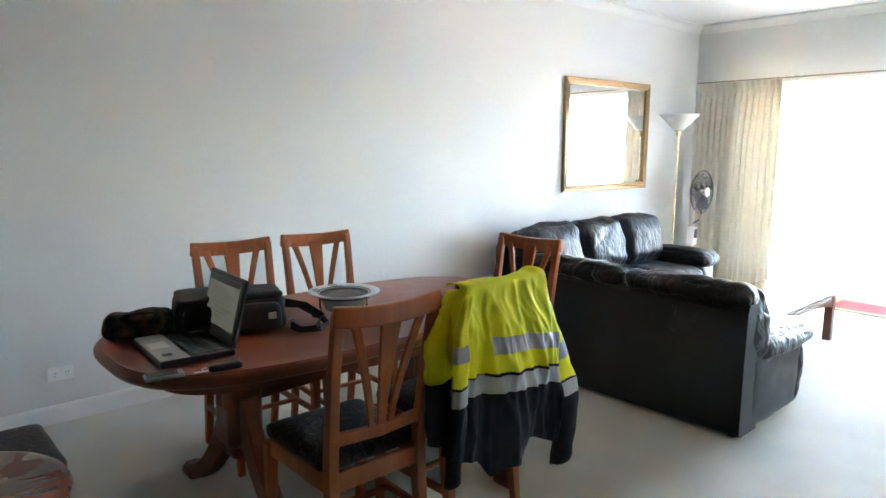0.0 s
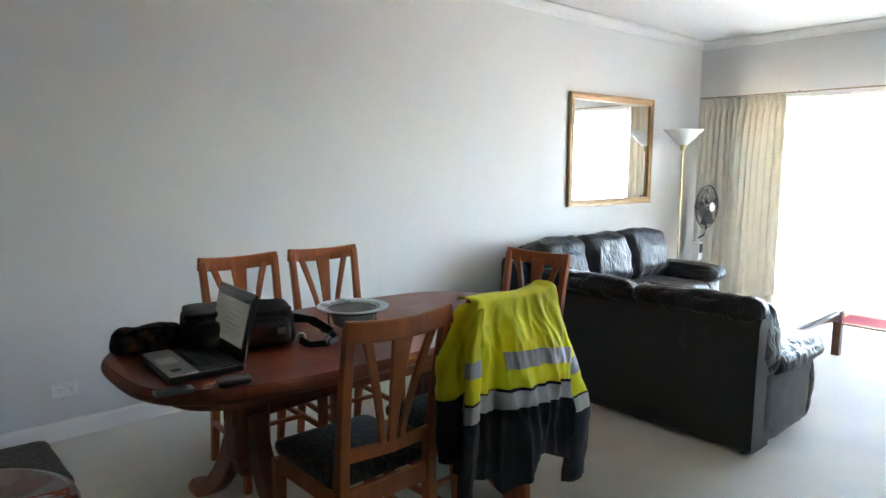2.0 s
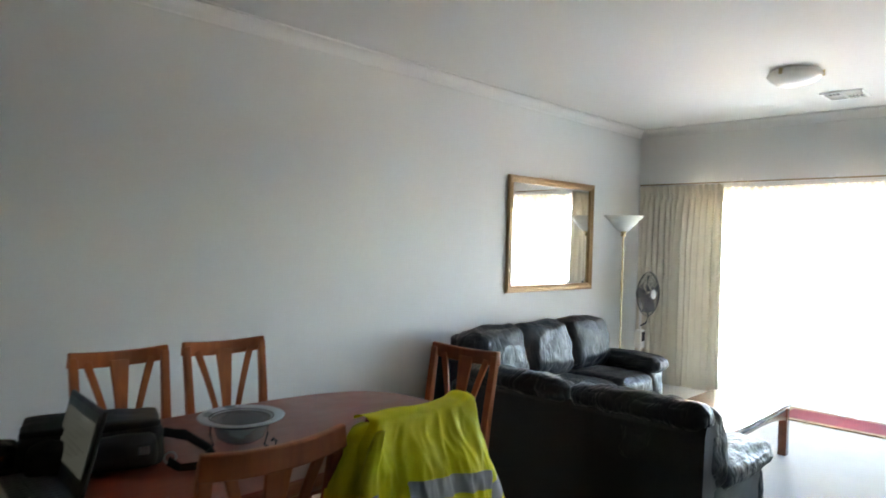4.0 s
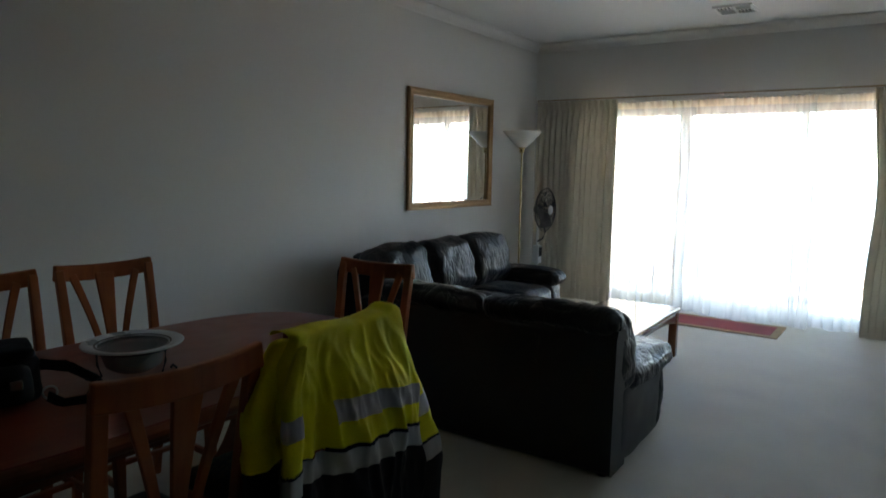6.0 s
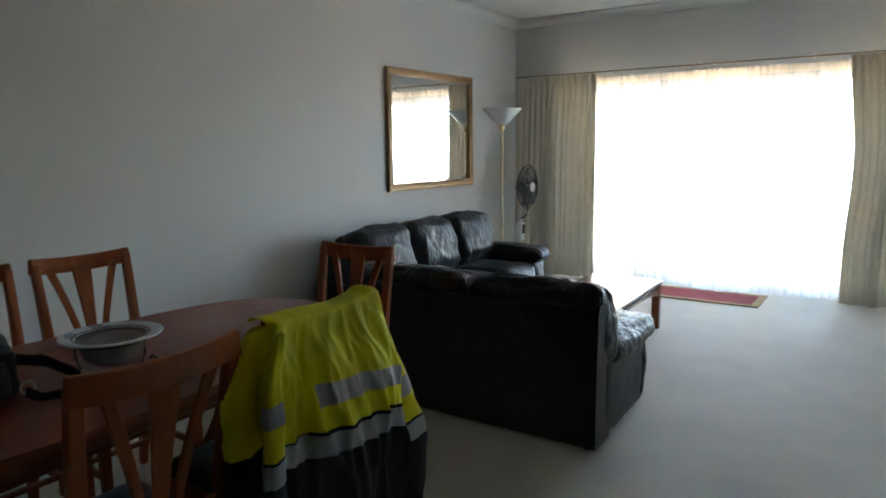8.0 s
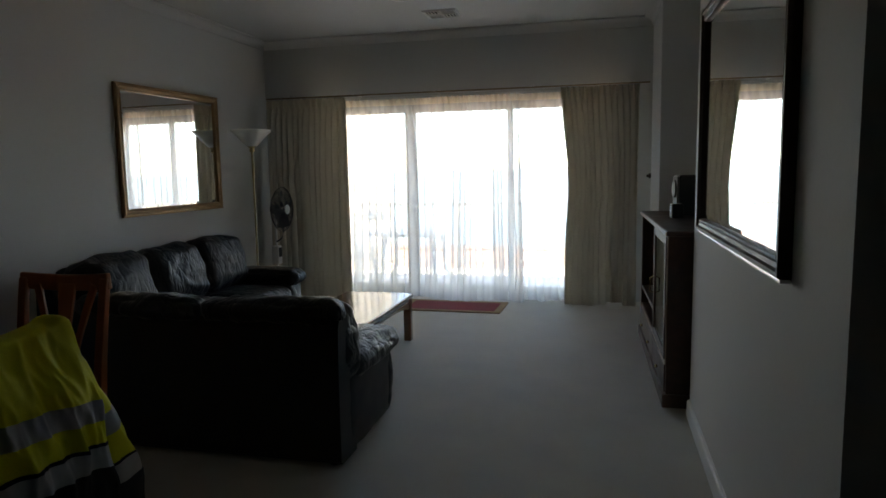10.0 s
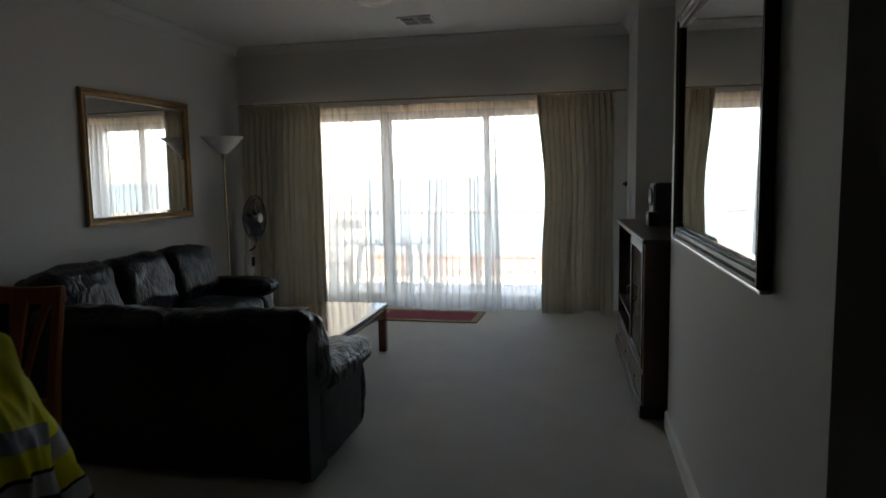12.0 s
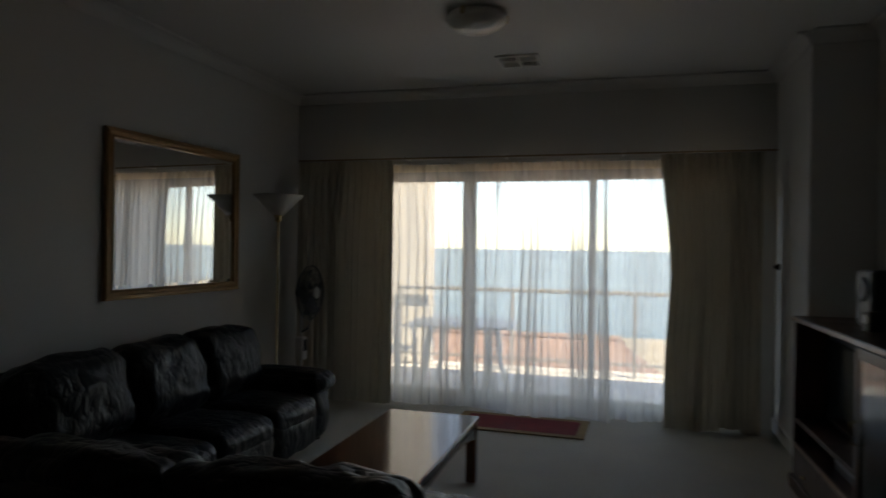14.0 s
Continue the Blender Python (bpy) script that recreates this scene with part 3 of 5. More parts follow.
# ---------------------------------------------------------------- sofas
def sofa(label, at, width, seats, group="leather sofas"):
    """Faces local +y; the back is at y = 0; x runs from 0 to width."""
    t = thing("sofa", label, "sofa", at, group)
    D, A = 0.86, 0.24
    base = box((0.03, 0.02, 0.028), (width - 0.03, D - 0.11, 0.28), 0.02)
    part("base", base, M_LEATHER, t, smooth=False)
    own = bmesh.new()
    prof = [(0.02, 0.026), (0.0, 0.045), (0.0, 0.40), (0.012, 0.66), (0.03, 0.70), (0.12, 0.70), (0.19, 0.60), (0.20, 0.30), (0.20, 0.026)]
    n = 14
    rows = []
    for i in range(n + 1):
        x = 0.005 + (width - 0.01) * i / n
        rows.append([own.verts.new((x, y + 0.003 * noise.noise(Vector((x * 3, y * 5, z * 4))), z)) for y, z in prof])
    for r, s in zip(rows, rows[1:]):
        for k in range(len(prof) - 1):
            own.faces.new((r[k], r[k + 1], s[k + 1], s[k]))
    own.faces.new(rows[0][::-1])
    own.faces.new(rows[-1])
    part("back_panel", own, M_LEATHER, t, "smooth black leather outer back", smooth=False)
    w = (width - 2 * A) / seats
    for k in range(seats):
        x0 = A + w * k
        s = puffy((x0 + 0.003, 0.18, 0.20), (x0 + w - 0.003, D + 0.0, 0.405 if seats == 2 else 0.375), 0.075, (0.0, 0.015, 0.03), 0.008, 3 + k, 16, freq=(6, 9, 9))
        part("seat_cushion", s, M_CREASED, t, smooth=True)
        fp = puffy((x0 + 0.006, D - 0.13, 0.03), (x0 + w - 0.006, D - 0.005, 0.29), 0.05, (0.0, 0.02, 0.0), 0.010, 13 + k, 12, freq=(7, 9, 7))
        part("front_pad", fp, M_CREASED, t, smooth=True)
        edge = 0.0 if seats == 2 else A * 0.6
        drop = 0.075 if seats == 2 else 0.0
        bx0 = edge + (width - 2 * edge) / seats * k
        bx1 = edge + (width - 2 * edge) / seats * (k + 1)
        tilt = Matrix.Translation((0, 0.1 if seats == 2 else 0.15, 0.4)) @ Matrix.Rotation(radians(8 if seats == 2 else 17), 4, "X") @ Matrix.Translation((0, -0.1, -0.4))
        bc = puffy((bx0 - 0.002, 0.075, 0.34), (bx1 + 0.002, 0.36, 0.81 - drop), 0.105, (0.008, 0.045, 0.015), 0.018, 23 + k * 3 + seats, 26, m=tilt, freq=(6, 6, 8))
        part("back_cushion", bc, M_CREASED, t, smooth=True)
        top = puffy((bx0 + 0.002, 0.0, 0.665), (bx1 - 0.002, 0.15, 0.785), 0.055, (0.0, 0.012, 0.012), 0.014, 53 + k * 5 + seats, 18, freq=(9, 9, 14))
        part("top_roll", top, M_CREASED, t, smooth=True)
    for side in (0, 1):
        x0 = 0.0 if side == 0 else width - A
        body = puffy((x0 + (0.004 if side == 0 else 0.01), 0.10, 0.027), (x0 + A - (0.01 if side == 0 else 0.004), D - 0.07, 0.42), 0.03, (0.008, 0.02, 0), 0.006, 70 + side, 12)
        part("arm_body", body, M_LEATHER, t, smooth=True)
        pad = puffy((x0 - (0.035 if side == 0 else 0.01), 0.20, 0.362), (x0 + A + (0.035 if side else 0.0), D + 0.005, 0.50), 0.068, (0.02, 0.02, 0.025), 0.009, 80 + side + seats, 30, freq=(24, 5, 20))
        part("arm_pad", pad, M_CREASED, t, "plump ruched leather arm pad", smooth=True)
        fr_ = puffy((x0 + 0.0, D - 0.17, 0.03), (x0 + A + 0.0, D - 0.045, 0.39), 0.05, (0.012, 0.03, 0), 0.016, 90 + side, 12)
        part("arm_front", fr_, M_CREASED, t, smooth=True)
        for yy in (0.05, D - 0.14):
            part("foot", lathe([(0.0, 0.0), (0.026, 0.0), (0.032, 0.05), (0.0, 0.05)], 12, at=(x0 + A / 2 + (0.05 if side else -0.05), yy + 0.03, 0)), M_BLACK, t)
    return t


# back to the dining table; local +y is world +y
sofa("black leather two-seat sofa with its back to the dining table", pose(1.12, 2.76, 0, 0, 0, 0) @ Matrix.Diagonal((1, 1, 1.025, 1)), 1.46, 2)
# along the wall; local +y turns to world +x
sofa("black leather three-seat sofa along the wall under the mirror", pose(0.16, 5.74, 0, 0, 0, -90), 2.24, 3)

# ---------------------------------------------------------------- coffee table
ct = thing("coffee_table", "low polished red-brown wooden coffee table between the sofas", "coffee table")
X0, X1, Y0, Y1, H = 1.66, 2.24, 3.86, 5.19, 0.392
part("tabletop", box((X0, Y0, H - 0.032), (X1, Y1, H), 0.007), M_COFFEE, ct, "glossy red-brown tabletop")
for x0 in (X0 + 0.012, X1 - 0.035):
    own = bmesh.new()
    n = 24
    prev = None
    for i in range(n + 1):
        u = i / n
        y = Y0 + 0.06 + (Y1 - Y0 - 0.12) * u
        low = H - 0.135 + 0.062 * math.sin(math.pi * u) ** 0.6
        ring = [own.verts.new(p) for p in ((x0, y, low), (x0 + 0.023, y, low), (x0 + 0.023, y, H - 0.055), (x0, y, H - 0.055))]
        for k in range(4):
            if prev:
                own.faces.new((prev[k], prev[(k + 1) % 4], ring[(k + 1) % 4], ring[k]))
        if i in (0, n):
            own.faces.new(ring)
        prev = ring
    part("edge_rail", own, M_COFFEE, ct, "arched side rail")
# black box paints the shade in the gap between top and rails
part("slot_shade", box((X0 + 0.02, Y0 + 0.06, H - 0.056), (X1 - 0.02, Y1 - 0.06, H - 0.0325)), M_BLACK, ct, "black filler standing in for the shade under the top")
part("end_rail", box((X0 + 0.06, Y0 + 0.012, H - 0.115), (X1 - 0.06, Y0 + 0.035, H - 0.034), 0.004), M_COFFEE, ct)
part("end_rail", box((X0 + 0.06, Y1 - 0.035, H - 0.115), (X1 - 0.06, Y1 - 0.012, H - 0.034), 0.004), M_COFFEE, ct)
for x in (X0 + 0.008, X1 - 0.068):
    for y in (Y0 + 0.008, Y1 - 0.068):
        part("leg", box((x, y, 0.0), (x + 0.06, y + 0.06, H - 0.033), 0.005), M_COFFEE, ct)


# ---------------------------------------------------------------- dining set
def superoval(hx, hy, n, k):
    pts = []
    for i in range(k):
        a = 2 * math.pi * i / k
        c, s = math.cos(a), math.sin(a)
        pts.append((hx * math.copysign(abs(c) ** (2 / n), c), hy * math.copysign(abs(s) ** (2 / n), s)))
    return pts


def slab(outline, levels):
    """Stack an outline at levels of (inset, z) into a closed plate."""
    own = bmesh.new()
    rings = []
    for inset, z in levels:
        ring = []
        for x, y in outline:
            d = math.hypot(x, y)
            ring.append(own.verts.new((x * (1 - inset / d), y * (1 - inset / d), z)))
        rings.append(ring)
    n = len(outline)
    for r, s in zip(rings, rings[1:]):
        for k in range(n):
            own.faces.new((r[k], r[(k + 1) % n], s[(k + 1) % n], s[k]))
    own.faces.new(rings[0][::-1])
    own.faces.new(rings[-1])
    return own


dt = thing("dining_table", "oval mahogany extension dining table on two carved pedestals", "dining table", pose(1.57, 1.075, 0) @ Matrix.Diagonal((1, 1, 1.045, 1)))
oval = superoval(0.482, 0.968, 3.2, 120)
part("tabletop", slab(oval, [(0.03, 0.718), (0.012, 0.72), (0.012, 0.738), (0.0165, 0.742)]), M_TABLE, dt, "red-brown polished top", smooth=False)
part("edge_moulding", slab(oval, [(0.05, 0.690), (0.022, 0.692), (0.008, 0.700), (0.0, 0.712), (0.0, 0.724), (0.006, 0.734), (0.011, 0.7385), (0.03, 0.7385), (0.05, 0.690)][:-1]), M_TABLE_EDGE, dt, "lighter moulded edge")
ap = slab(superoval(0.36, 0.83, 3.5, 64), [(0.0, 0.635), (0.0, 0.69)])
part("apron", ap, M_TABLE_EDGE, dt)
for sy in (-1, 1):
    cy = sy * 0.50
    ped = box((-0.072, cy - 0.072, 0.32), (0.072, cy + 0.072, 0.635), 0.03, seg=4)
    box((-0.16, cy - 0.11, 0.60), (0.16, cy + 0.11, 0.635), 0.008, bm=ped)
    box((-0.05, cy - 0.05, 0.27), (0.05, cy + 0.05, 0.33), 0.02, bm=ped)
    pd = part("pedestal", ped, M_TABLE_EDGE, dt)
    for k in range(3):
        part("flute", tube([(-0.036 + 0.036 * k, cy + sy * 0.064, 0.48), (-0.036 + 0.036 * k, cy + sy * 0.064, 0.59)], 0.013, 8), M_TABLE_EDGE, pd)
    for sx in (-1, 1):
        pts, szs = [], []
        for i in range(11):
            u = i / 10
            x = sx * (0.05 + 0.48 * u ** 1.25)
            z = 0.035 + 0.47 * (1 - u) ** 1.8
            pts.append((x, cy, z))
            szs.append((0.062, 0.11 - 0.055 * u))
        part("leg", bar(pts, szs, (0, 1, 0), bevel=0.008), M_TABLE_EDGE, dt)
        part("foot", puffy((sx * 0.50 - 0.055, cy - 0.04, 0.0), (sx * 0.50 + 0.055, cy + 0.04, 0.05), 0.022, cuts=6), M_TABLE_EDGE, dt, smooth=True)
part("stretcher", bar([(0, -0.43, 0.53), (0, 0, 0.545), (0, 0.43, 0.53)], (0.05, 0.11), (1, 0, 0), bevel=0.008), M_TABLE_EDGE, dt)


def dining_chair(label, at):
    """Local +y is the front. Curved back with a fan of three splats."""
    t = thing("dining_chair", label, "dining chair", at @ Matrix.Diagonal((1, 1, 1.04, 1)), "chairs round the table")

    def back_y(z):
        u = max(0.0, (z - 0.42) / 0.56)
        return -0.185 - 0.05 * u - 0.035 * u * u if z > 0.42 else -0.185 - 0.045 * ((0.42 - z) / 0.42) ** 1.5

    for s in (-1, 1):
        pts = [(s * (0.178 if z < 0.42 else 0.178 + 0.012 * (z - 0.42) / 0.56), back_y(z), z) for z in [0.0, 0.1, 0.2, 0.32, 0.42, 0.52, 0.64, 0.76, 0.88, 0.955]]
        part("back_post", bar(pts, [(0.032, 0.03), (0.034, 0.034), (0.037, 0.04), (0.038, 0.045), (0.038, 0.045), (0.038, 0.04), (0.037, 0.034), (0.036, 0.03), (0.035, 0.028), (0.035, 0.026)], (1, 0, 0)), M_CHERRY, t)
        part("front_leg", bar([(s * 0.195, 0.205, 0.0), (s * 0.195, 0.20, 0.2), (s * 0.195, 0.195, 0.42)], [(0.03, 0.03), (0.036, 0.036), (0.042, 0.042)], (1, 0, 0)), M_CHERRY, t)
        part("side_rail", bar([(s * 0.19, -0.17, 0.405), (s * 0.195, 0.18, 0.405)], (0.022, 0.06), (1, 0, 0)), M_CHERRY, t)
        part("stretcher", bar([(s * 0.187, -0.20, 0.20), (s * 0.195, 0.20, 0.20)], (0.018, 0.028), (1, 0, 0)), M_CHERRY, t)
    pts = []
    for i in range(9):
        u = -1 + 2 * i / 8
        pts.append((u * 0.208, back_y(0.955) - 0.022 * (1 - u * u), 0.934 + 0.012 * u * u))
    part("top_rail", bar(pts, [(0.064, 0.024)] * 9, (0, 0, 1), bevel=0.006), M_CHERRY, t)
    part("lower_rail", bar([(-0.18, back_y(0.545), 0.545), (0, back_y(0.545) - 0.012, 0.54), (0.18, back_y(0.545), 0.545)], (0.04, 0.022), (0, 0, 1)), M_CHERRY, t)
    part("back_rail", bar([(-0.18, -0.185, 0.40), (0.18, -0.185, 0.40)], (0.065, 0.022), (0, 0, 1)), M_CHERRY, t)
    part("front_rail", bar([(-0.185, 0.195, 0.405), (0.185, 0.195, 0.405)], (0.06, 0.022), (0, 0, 1)), M_CHERRY, t)
    part("cross_stretcher", bar([(-0.19, 0.0, 0.20), (0.19, 0.0, 0.20)], (0.018, 0.026), (0, 0, 1)), M_CHERRY, t)
    for c in (-1, 0, 1):
        pts, szs = [], []
        for i in range(10):
            u = i / 9
            z = 0.555 + 0.375 * u
            x = c * (0.038 + 0.097 * u ** 1.35) if c else 0.0
            y = back_y(z) - 0.012 * (1 - u) - 0.020 * u * (1 - abs(c) * 0.45)
            pts.append((x, y, z))
            szs.append(((0.030 + 0.052 * u ** 1.3) if c == 0 else (0.022 + 0.010 * u), 0.014))
        part("splat", bar(pts, szs, (1, 0, 0), bevel=0.003), M_CHERRY, t)
    part("seat", puffy((-0.205, -0.175, 0.425), (0.205, 0.225, 0.485), 0.028, (0.0, 0.0, 0.016), 0.002, 5, 10), M_FABRIC, t, "dark upholstered seat with a faint pattern", smooth=True)
    return t


LAB = "cherry wood dining chair, fanned splats, dark seat, "
dining_chair(LAB + "by the wall", pose(1.02, 0.935, 0, 0, 0, -92))
dining_chair(LAB + "by the wall", pose(1.02, 1.415, 0, 0, 0, -94))
dining_chair(LAB + "at the table end", pose(1.63, 1.955, 0, 0, 0, 182))
dining_chair(LAB + "with bare back", pose(2.04, 0.755, 0, 0, 0, 89))
dining_chair(LAB + "under a jacket", pose(2.022, 1.262, 0, 0, 0, 90))
dining_chair(LAB + "by the laptop", pose(1.47, -0.265, 0, 0, 0, 0))


# ---------------------------------------------------------------- work jacket over the chair
M_HIVIS = material("hivis_yellow_cloth", (0.86, 0.82, 0.012), 0.7, vary=0.10, scale=9, fine=220, bump=0.0008, bump_scale=400)
M_NAVY = material("navy_work_cloth", (0.004, 0.0055, 0.012), 0.85, vary=0.25, scale=9, fine=220, bump=0.0008, bump_scale=400)
M_TAPE = material("grey_reflective_tape", (0.40, 0.40, 0.41), 0.45, metal=0.25, vary=0.10, scale=30, fine=300)


def ease(t):
    t = max(0.0, min(1.0, t))
    return t * t * (3 - 2 * t)


def jacket_point(u, z, side):
    """The hanging cloth: u across from -1 to 1, z the height, side 1 outside and -1 inside of the chair back."""
    d = max(0.0, 1.025 - z)
    left = 1.036 - 0.048 * min(1.0, d / 0.09) ** 0.7
    right = 1.452 + 0.085 * min(1.0, d / 0.42)
    y = left + (right - left) * (u + 1) / 2 + 0.012 * d * math.sin(3 * u + 1)
    step = ease((u + 0.53) / 0.07)
    fold = (0.004 + 0.040 * d) * (math.sin(5.2 * u + 2.0 * d + 0.6) * 0.5 + (1 - 2 * abs(math.sin(5.1 * u - 0.8 * d + 1.0)) ** 0.6) * 0.5)
    fold += 0.030 * step * min(1.0, d * 6) * (1 - 0.4 * ease((0.55 - z) / 0.3))
    fold += 0.020 * noise.noise(Vector((u * 2.4, z * 4.0, 3.0)))
    tug = Vector((u * 3.4 + z * 3.6, z * 4.4 - u * 1.5, 5.0))
    fold += 0.030 * (0.3 - abs(noise.noise(tug))) + 0.012 * (0.3 - abs(noise.noise(tug * 2.3)))
    x = 2.362 + 0.02 * math.sin(min(1.0, d / 0.4) * 1.6) + fold * min(1.0, 0.25 + d * 4)
    e = max(0.0, abs(u) - 0.93) / 0.07
    x -= 0.08 * e * e * min(1.0, 0.3 + d * 2)
    if side < 0:
        x = 2.276 - 0.3 * d - abs(fold) * 0.3
    sag = 0.012 * math.sin(2.2 * u + 0.5) * min(1.0, d * 3) + 0.040 * (1 - u) * ease(d * 3.5)
    peak = 0.014 * math.exp(-((u - 0.84) / 0.12) ** 2) - 0.010 * math.exp(-((u - 0.2) / 0.35) ** 2) - 0.012 * ease((u - 0.92) / 0.08)
    return Vector((x, y, z + sag + peak * (1 - ease(d * 5))))


def cloth_band(levels, side=1, lift=0.0, nu=90, hem=None, u0=-1.0, u1=1.0):
    own = bmesh.new()
    rows = []
    for z in levels:
        row = []
        for i in range(nu + 1):
            u = u0 + (u1 - u0) * i / nu
            zz = z + (hem(u) * (levels[0] - z) / (levels[0] - levels[-1]) if hem else 0)
            p = jacket_point(u, zz, side)
            p.x += lift
            row.append(own.verts.new(p))
        rows.append(row)
    for r, s in zip(rows, rows[1:]):
        for i in range(nu):
            own.faces.new((r[i], r[i + 1], s[i + 1], s[i]))
    return own


def span(a, b, n):
    return [a + (b - a) * i / n for i in range(n + 1)]


jk = thing("work_jacket", "yellow and navy hi-vis jacket with grey tape, draped over a chair", "jacket")
yo = cloth_band(span(1.010, 0.643, 30))
cap_rows = []
for k in range(9):
    a = math.pi * k / 8
    row = []
    for i in range(91):
        u = -1 + 2 * i / 90
        o, n_ = jacket_point(u, 1.010, 1), jacket_point(u, 1.010, -1)
        c, r_ = (o + n_) / 2, (o.x - n_.x) / 2
        row.append(yo.verts.new((c.x + r_ * math.cos(a), c.y, c.z + 0.016 * math.sin(a) + 0.004 * math.sin(a) * noise.noise(Vector((u * 5, a, 2))))))
    cap_rows.append(row)
for r, s in zip(cap_rows, cap_rows[1:]):
    for i in range(90):
        yo.faces.new((r[i], r[i + 1], s[i + 1], s[i]))
bmesh.ops.remove_doubles(yo, verts=yo.verts[:], dist=0.0005)
part("yoke", yo, M_HIVIS, jk, "bright yellow yoke", smooth=True)
part("inner_front", cloth_band(span(1.010, 0.62, 10), -1, u0=-0.75), M_HIVIS, jk, smooth=True)
part("reflective_tape", cloth_band(span(0.782, 0.716, 4), 1, 0.002, u0=-0.46), M_TAPE, jk, smooth=True)
part("piping", cloth_band(span(0.648, 0.636, 1), 1, 0.003, u0=-0.5), M_NAVY, jk, smooth=True)
part("reflective_tape", cloth_band(span(0.638, 0.572, 4), 1, 0.002), M_TAPE, jk, smooth=True)
part("lower_body", cloth_band(span(0.574, 0.345, 14), hem=lambda u: -0.075 * ease((u + 0.62) / 0.2) * ease((0.25 - u) / 0.2) + 0.02 * math.sin(4 * u + 1)), M_NAVY, jk, "dark navy lower body", smooth=True)
part("inner_lower", cloth_band(span(0.62, 0.50, 4), -1, u0=-0.75), M_NAVY, jk, smooth=True)


def sleeve(path, radius, bands, seed, flat=0.55):
    """A hanging sleeve with bands (from, to, name, material) along its path."""
    for a, b, nm, mt in bands:
        own = bmesh.new()
        rings = []
        n = max(2, int((b - a) * 30))
        for j in range(n + 1):
            t = a + (b - a) * j / n
            c = path(t)
            ring = []
            for k in range(24):
                g = 2 * math.pi * k / 24
                q = Vector((math.cos(g) * 1.6, math.sin(g) * 1.6 + seed, t * 6))
                w = 1 + 0.30 * noise.noise(q) - 0.25 * abs(noise.noise(q * 1.9))
                rr = radius(t) * w + (0.002 if mt is M_TAPE else 0)
                ring.append(own.verts.new(c + Vector((flat * rr * math.cos(g), rr * math.sin(g), 0.15 * rr * math.sin(g)))))
            rings.append(ring)
        for r, s in zip(rings, rings[1:]):
            for k in range(24):
                own.faces.new((r[k], r[(k + 1) % 24], s[(k + 1) % 24], s[k]))
        for ring, cap in ((rings[0], a == 0), (rings[-1], b == 1)):
            if cap:
                own.faces.new(ring)
        part(nm, own, mt, jk, smooth=True)


FAR = [(0.0, 0.29, "sleeve_upper", M_HIVIS), (0.285, 0.37, "sleeve_tape", M_TAPE), (0.365, 0.49, "sleeve_elbow", M_HIVIS), (0.485, 0.505, "sleeve_piping", M_NAVY), (0.50, 0.585, "sleeve_tape", M_TAPE), (0.58, 1.0, "sleeve_cuff", M_NAVY)]
NEAR = [(0.0, 0.245, "sleeve_upper", M_HIVIS), (0.24, 0.325, "sleeve_tape", M_TAPE), (0.32, 0.455, "sleeve_elbow", M_HIVIS), (0.45, 0.468, "sleeve_piping", M_NAVY), (0.464, 0.555, "sleeve_tape", M_TAPE), (0.55, 1.0, "sleeve_cuff", M_NAVY)]
FLAP = [(0.0, 0.58, "front_flap", M_HIVIS), (0.575, 1.0, "front_flap_lower", M_NAVY)]
sleeve(lambda t: Vector((2.33 + 0.03 * math.sin(t * 3), 1.445 + 0.17 * min(1.0, t * 1.6) ** 0.9, 0.94 - 0.735 * t)), lambda t: 0.030 + 0.032 * min(1, t * 2), FAR, 2)
sleeve(lambda t: Vector((2.385 + 0.015 * math.sin(t * 4), 1.025 - 0.045 * min(1.0, 6 * t) - 0.016 * t, 0.995 - 0.66 * t)), lambda t: 0.016 + 0.016 * min(1, t * 5) ** 0.6, NEAR, 7, 0.7)
sleeve(lambda t: Vector((2.30 + 0.02 * t, 1.03 - 0.085 * math.sin(min(1, 2.5 * t) * 1.57), 0.995 - 0.51 * t)), lambda t: 0.030 + 0.018 * min(1, t * 2.5) ** 0.7, FLAP, 9, 0.8)

# ---------------------------------------------------------------- things on the dining table (top at 0.775)
TT = 0.7755
M_SCREEN = material("laptop_screen", (0.04, 0.045, 0.042), 0.45, vary=0.05, scale=15)
M_PAPER = material("screen_window", (0.06, 0.065, 0.06), 0.5, vary=0.03)
sm = M_PAPER.node_tree.nodes["Principled BSDF"]
sm.inputs["Emission Color"].default_value, sm.inputs["Emission Strength"].default_value = (0.70, 0.80, 0.76, 1), 0.0006
M_BARS = material("screen_text", (0.05, 0.055, 0.05), 0.5, vary=0.03)
bs = M_BARS.node_tree.nodes["Principled BSDF"]
bs.inputs["Emission Color"].default_value, bs.inputs["Emission Strength"].default_value = (0.70, 0.80, 0.76, 1), 0.0003
M_SILVER = material("silver_plastic", (0.30, 0.31, 0.32), 0.35, metal=0.4, vary=0.04)
lp = thing("laptop", "open silver and black laptop on the dining table", "laptop", pose(1.665, 0.34, TT, 0, 0, -4))
part("base", box((-0.17, -0.125, 0.004), (0.17, 0.12, 0.026), 0.006), M_BLACK, lp)
part("palm_rest", box((-0.165, -0.122, 0.0262), (0.165, -0.03, 0.0295), 0.001), M_SILVER, lp, "silver palm rest")
kb = part("keyboard", box((-0.155, -0.025, 0.0262), (0.155, 0.095, 0.028)), M_BLACK, lp)
for r in range(5):
    for c in range(14):
        part("key", box((-0.150 + c * 0.0215, -0.021 + r * 0.0225, 0.0278), (-0.150 + c * 0.0215 + 0.018, -0.021 + r * 0.0225 + 0.018, 0.0305), 0.0), M_BLACK, kb)
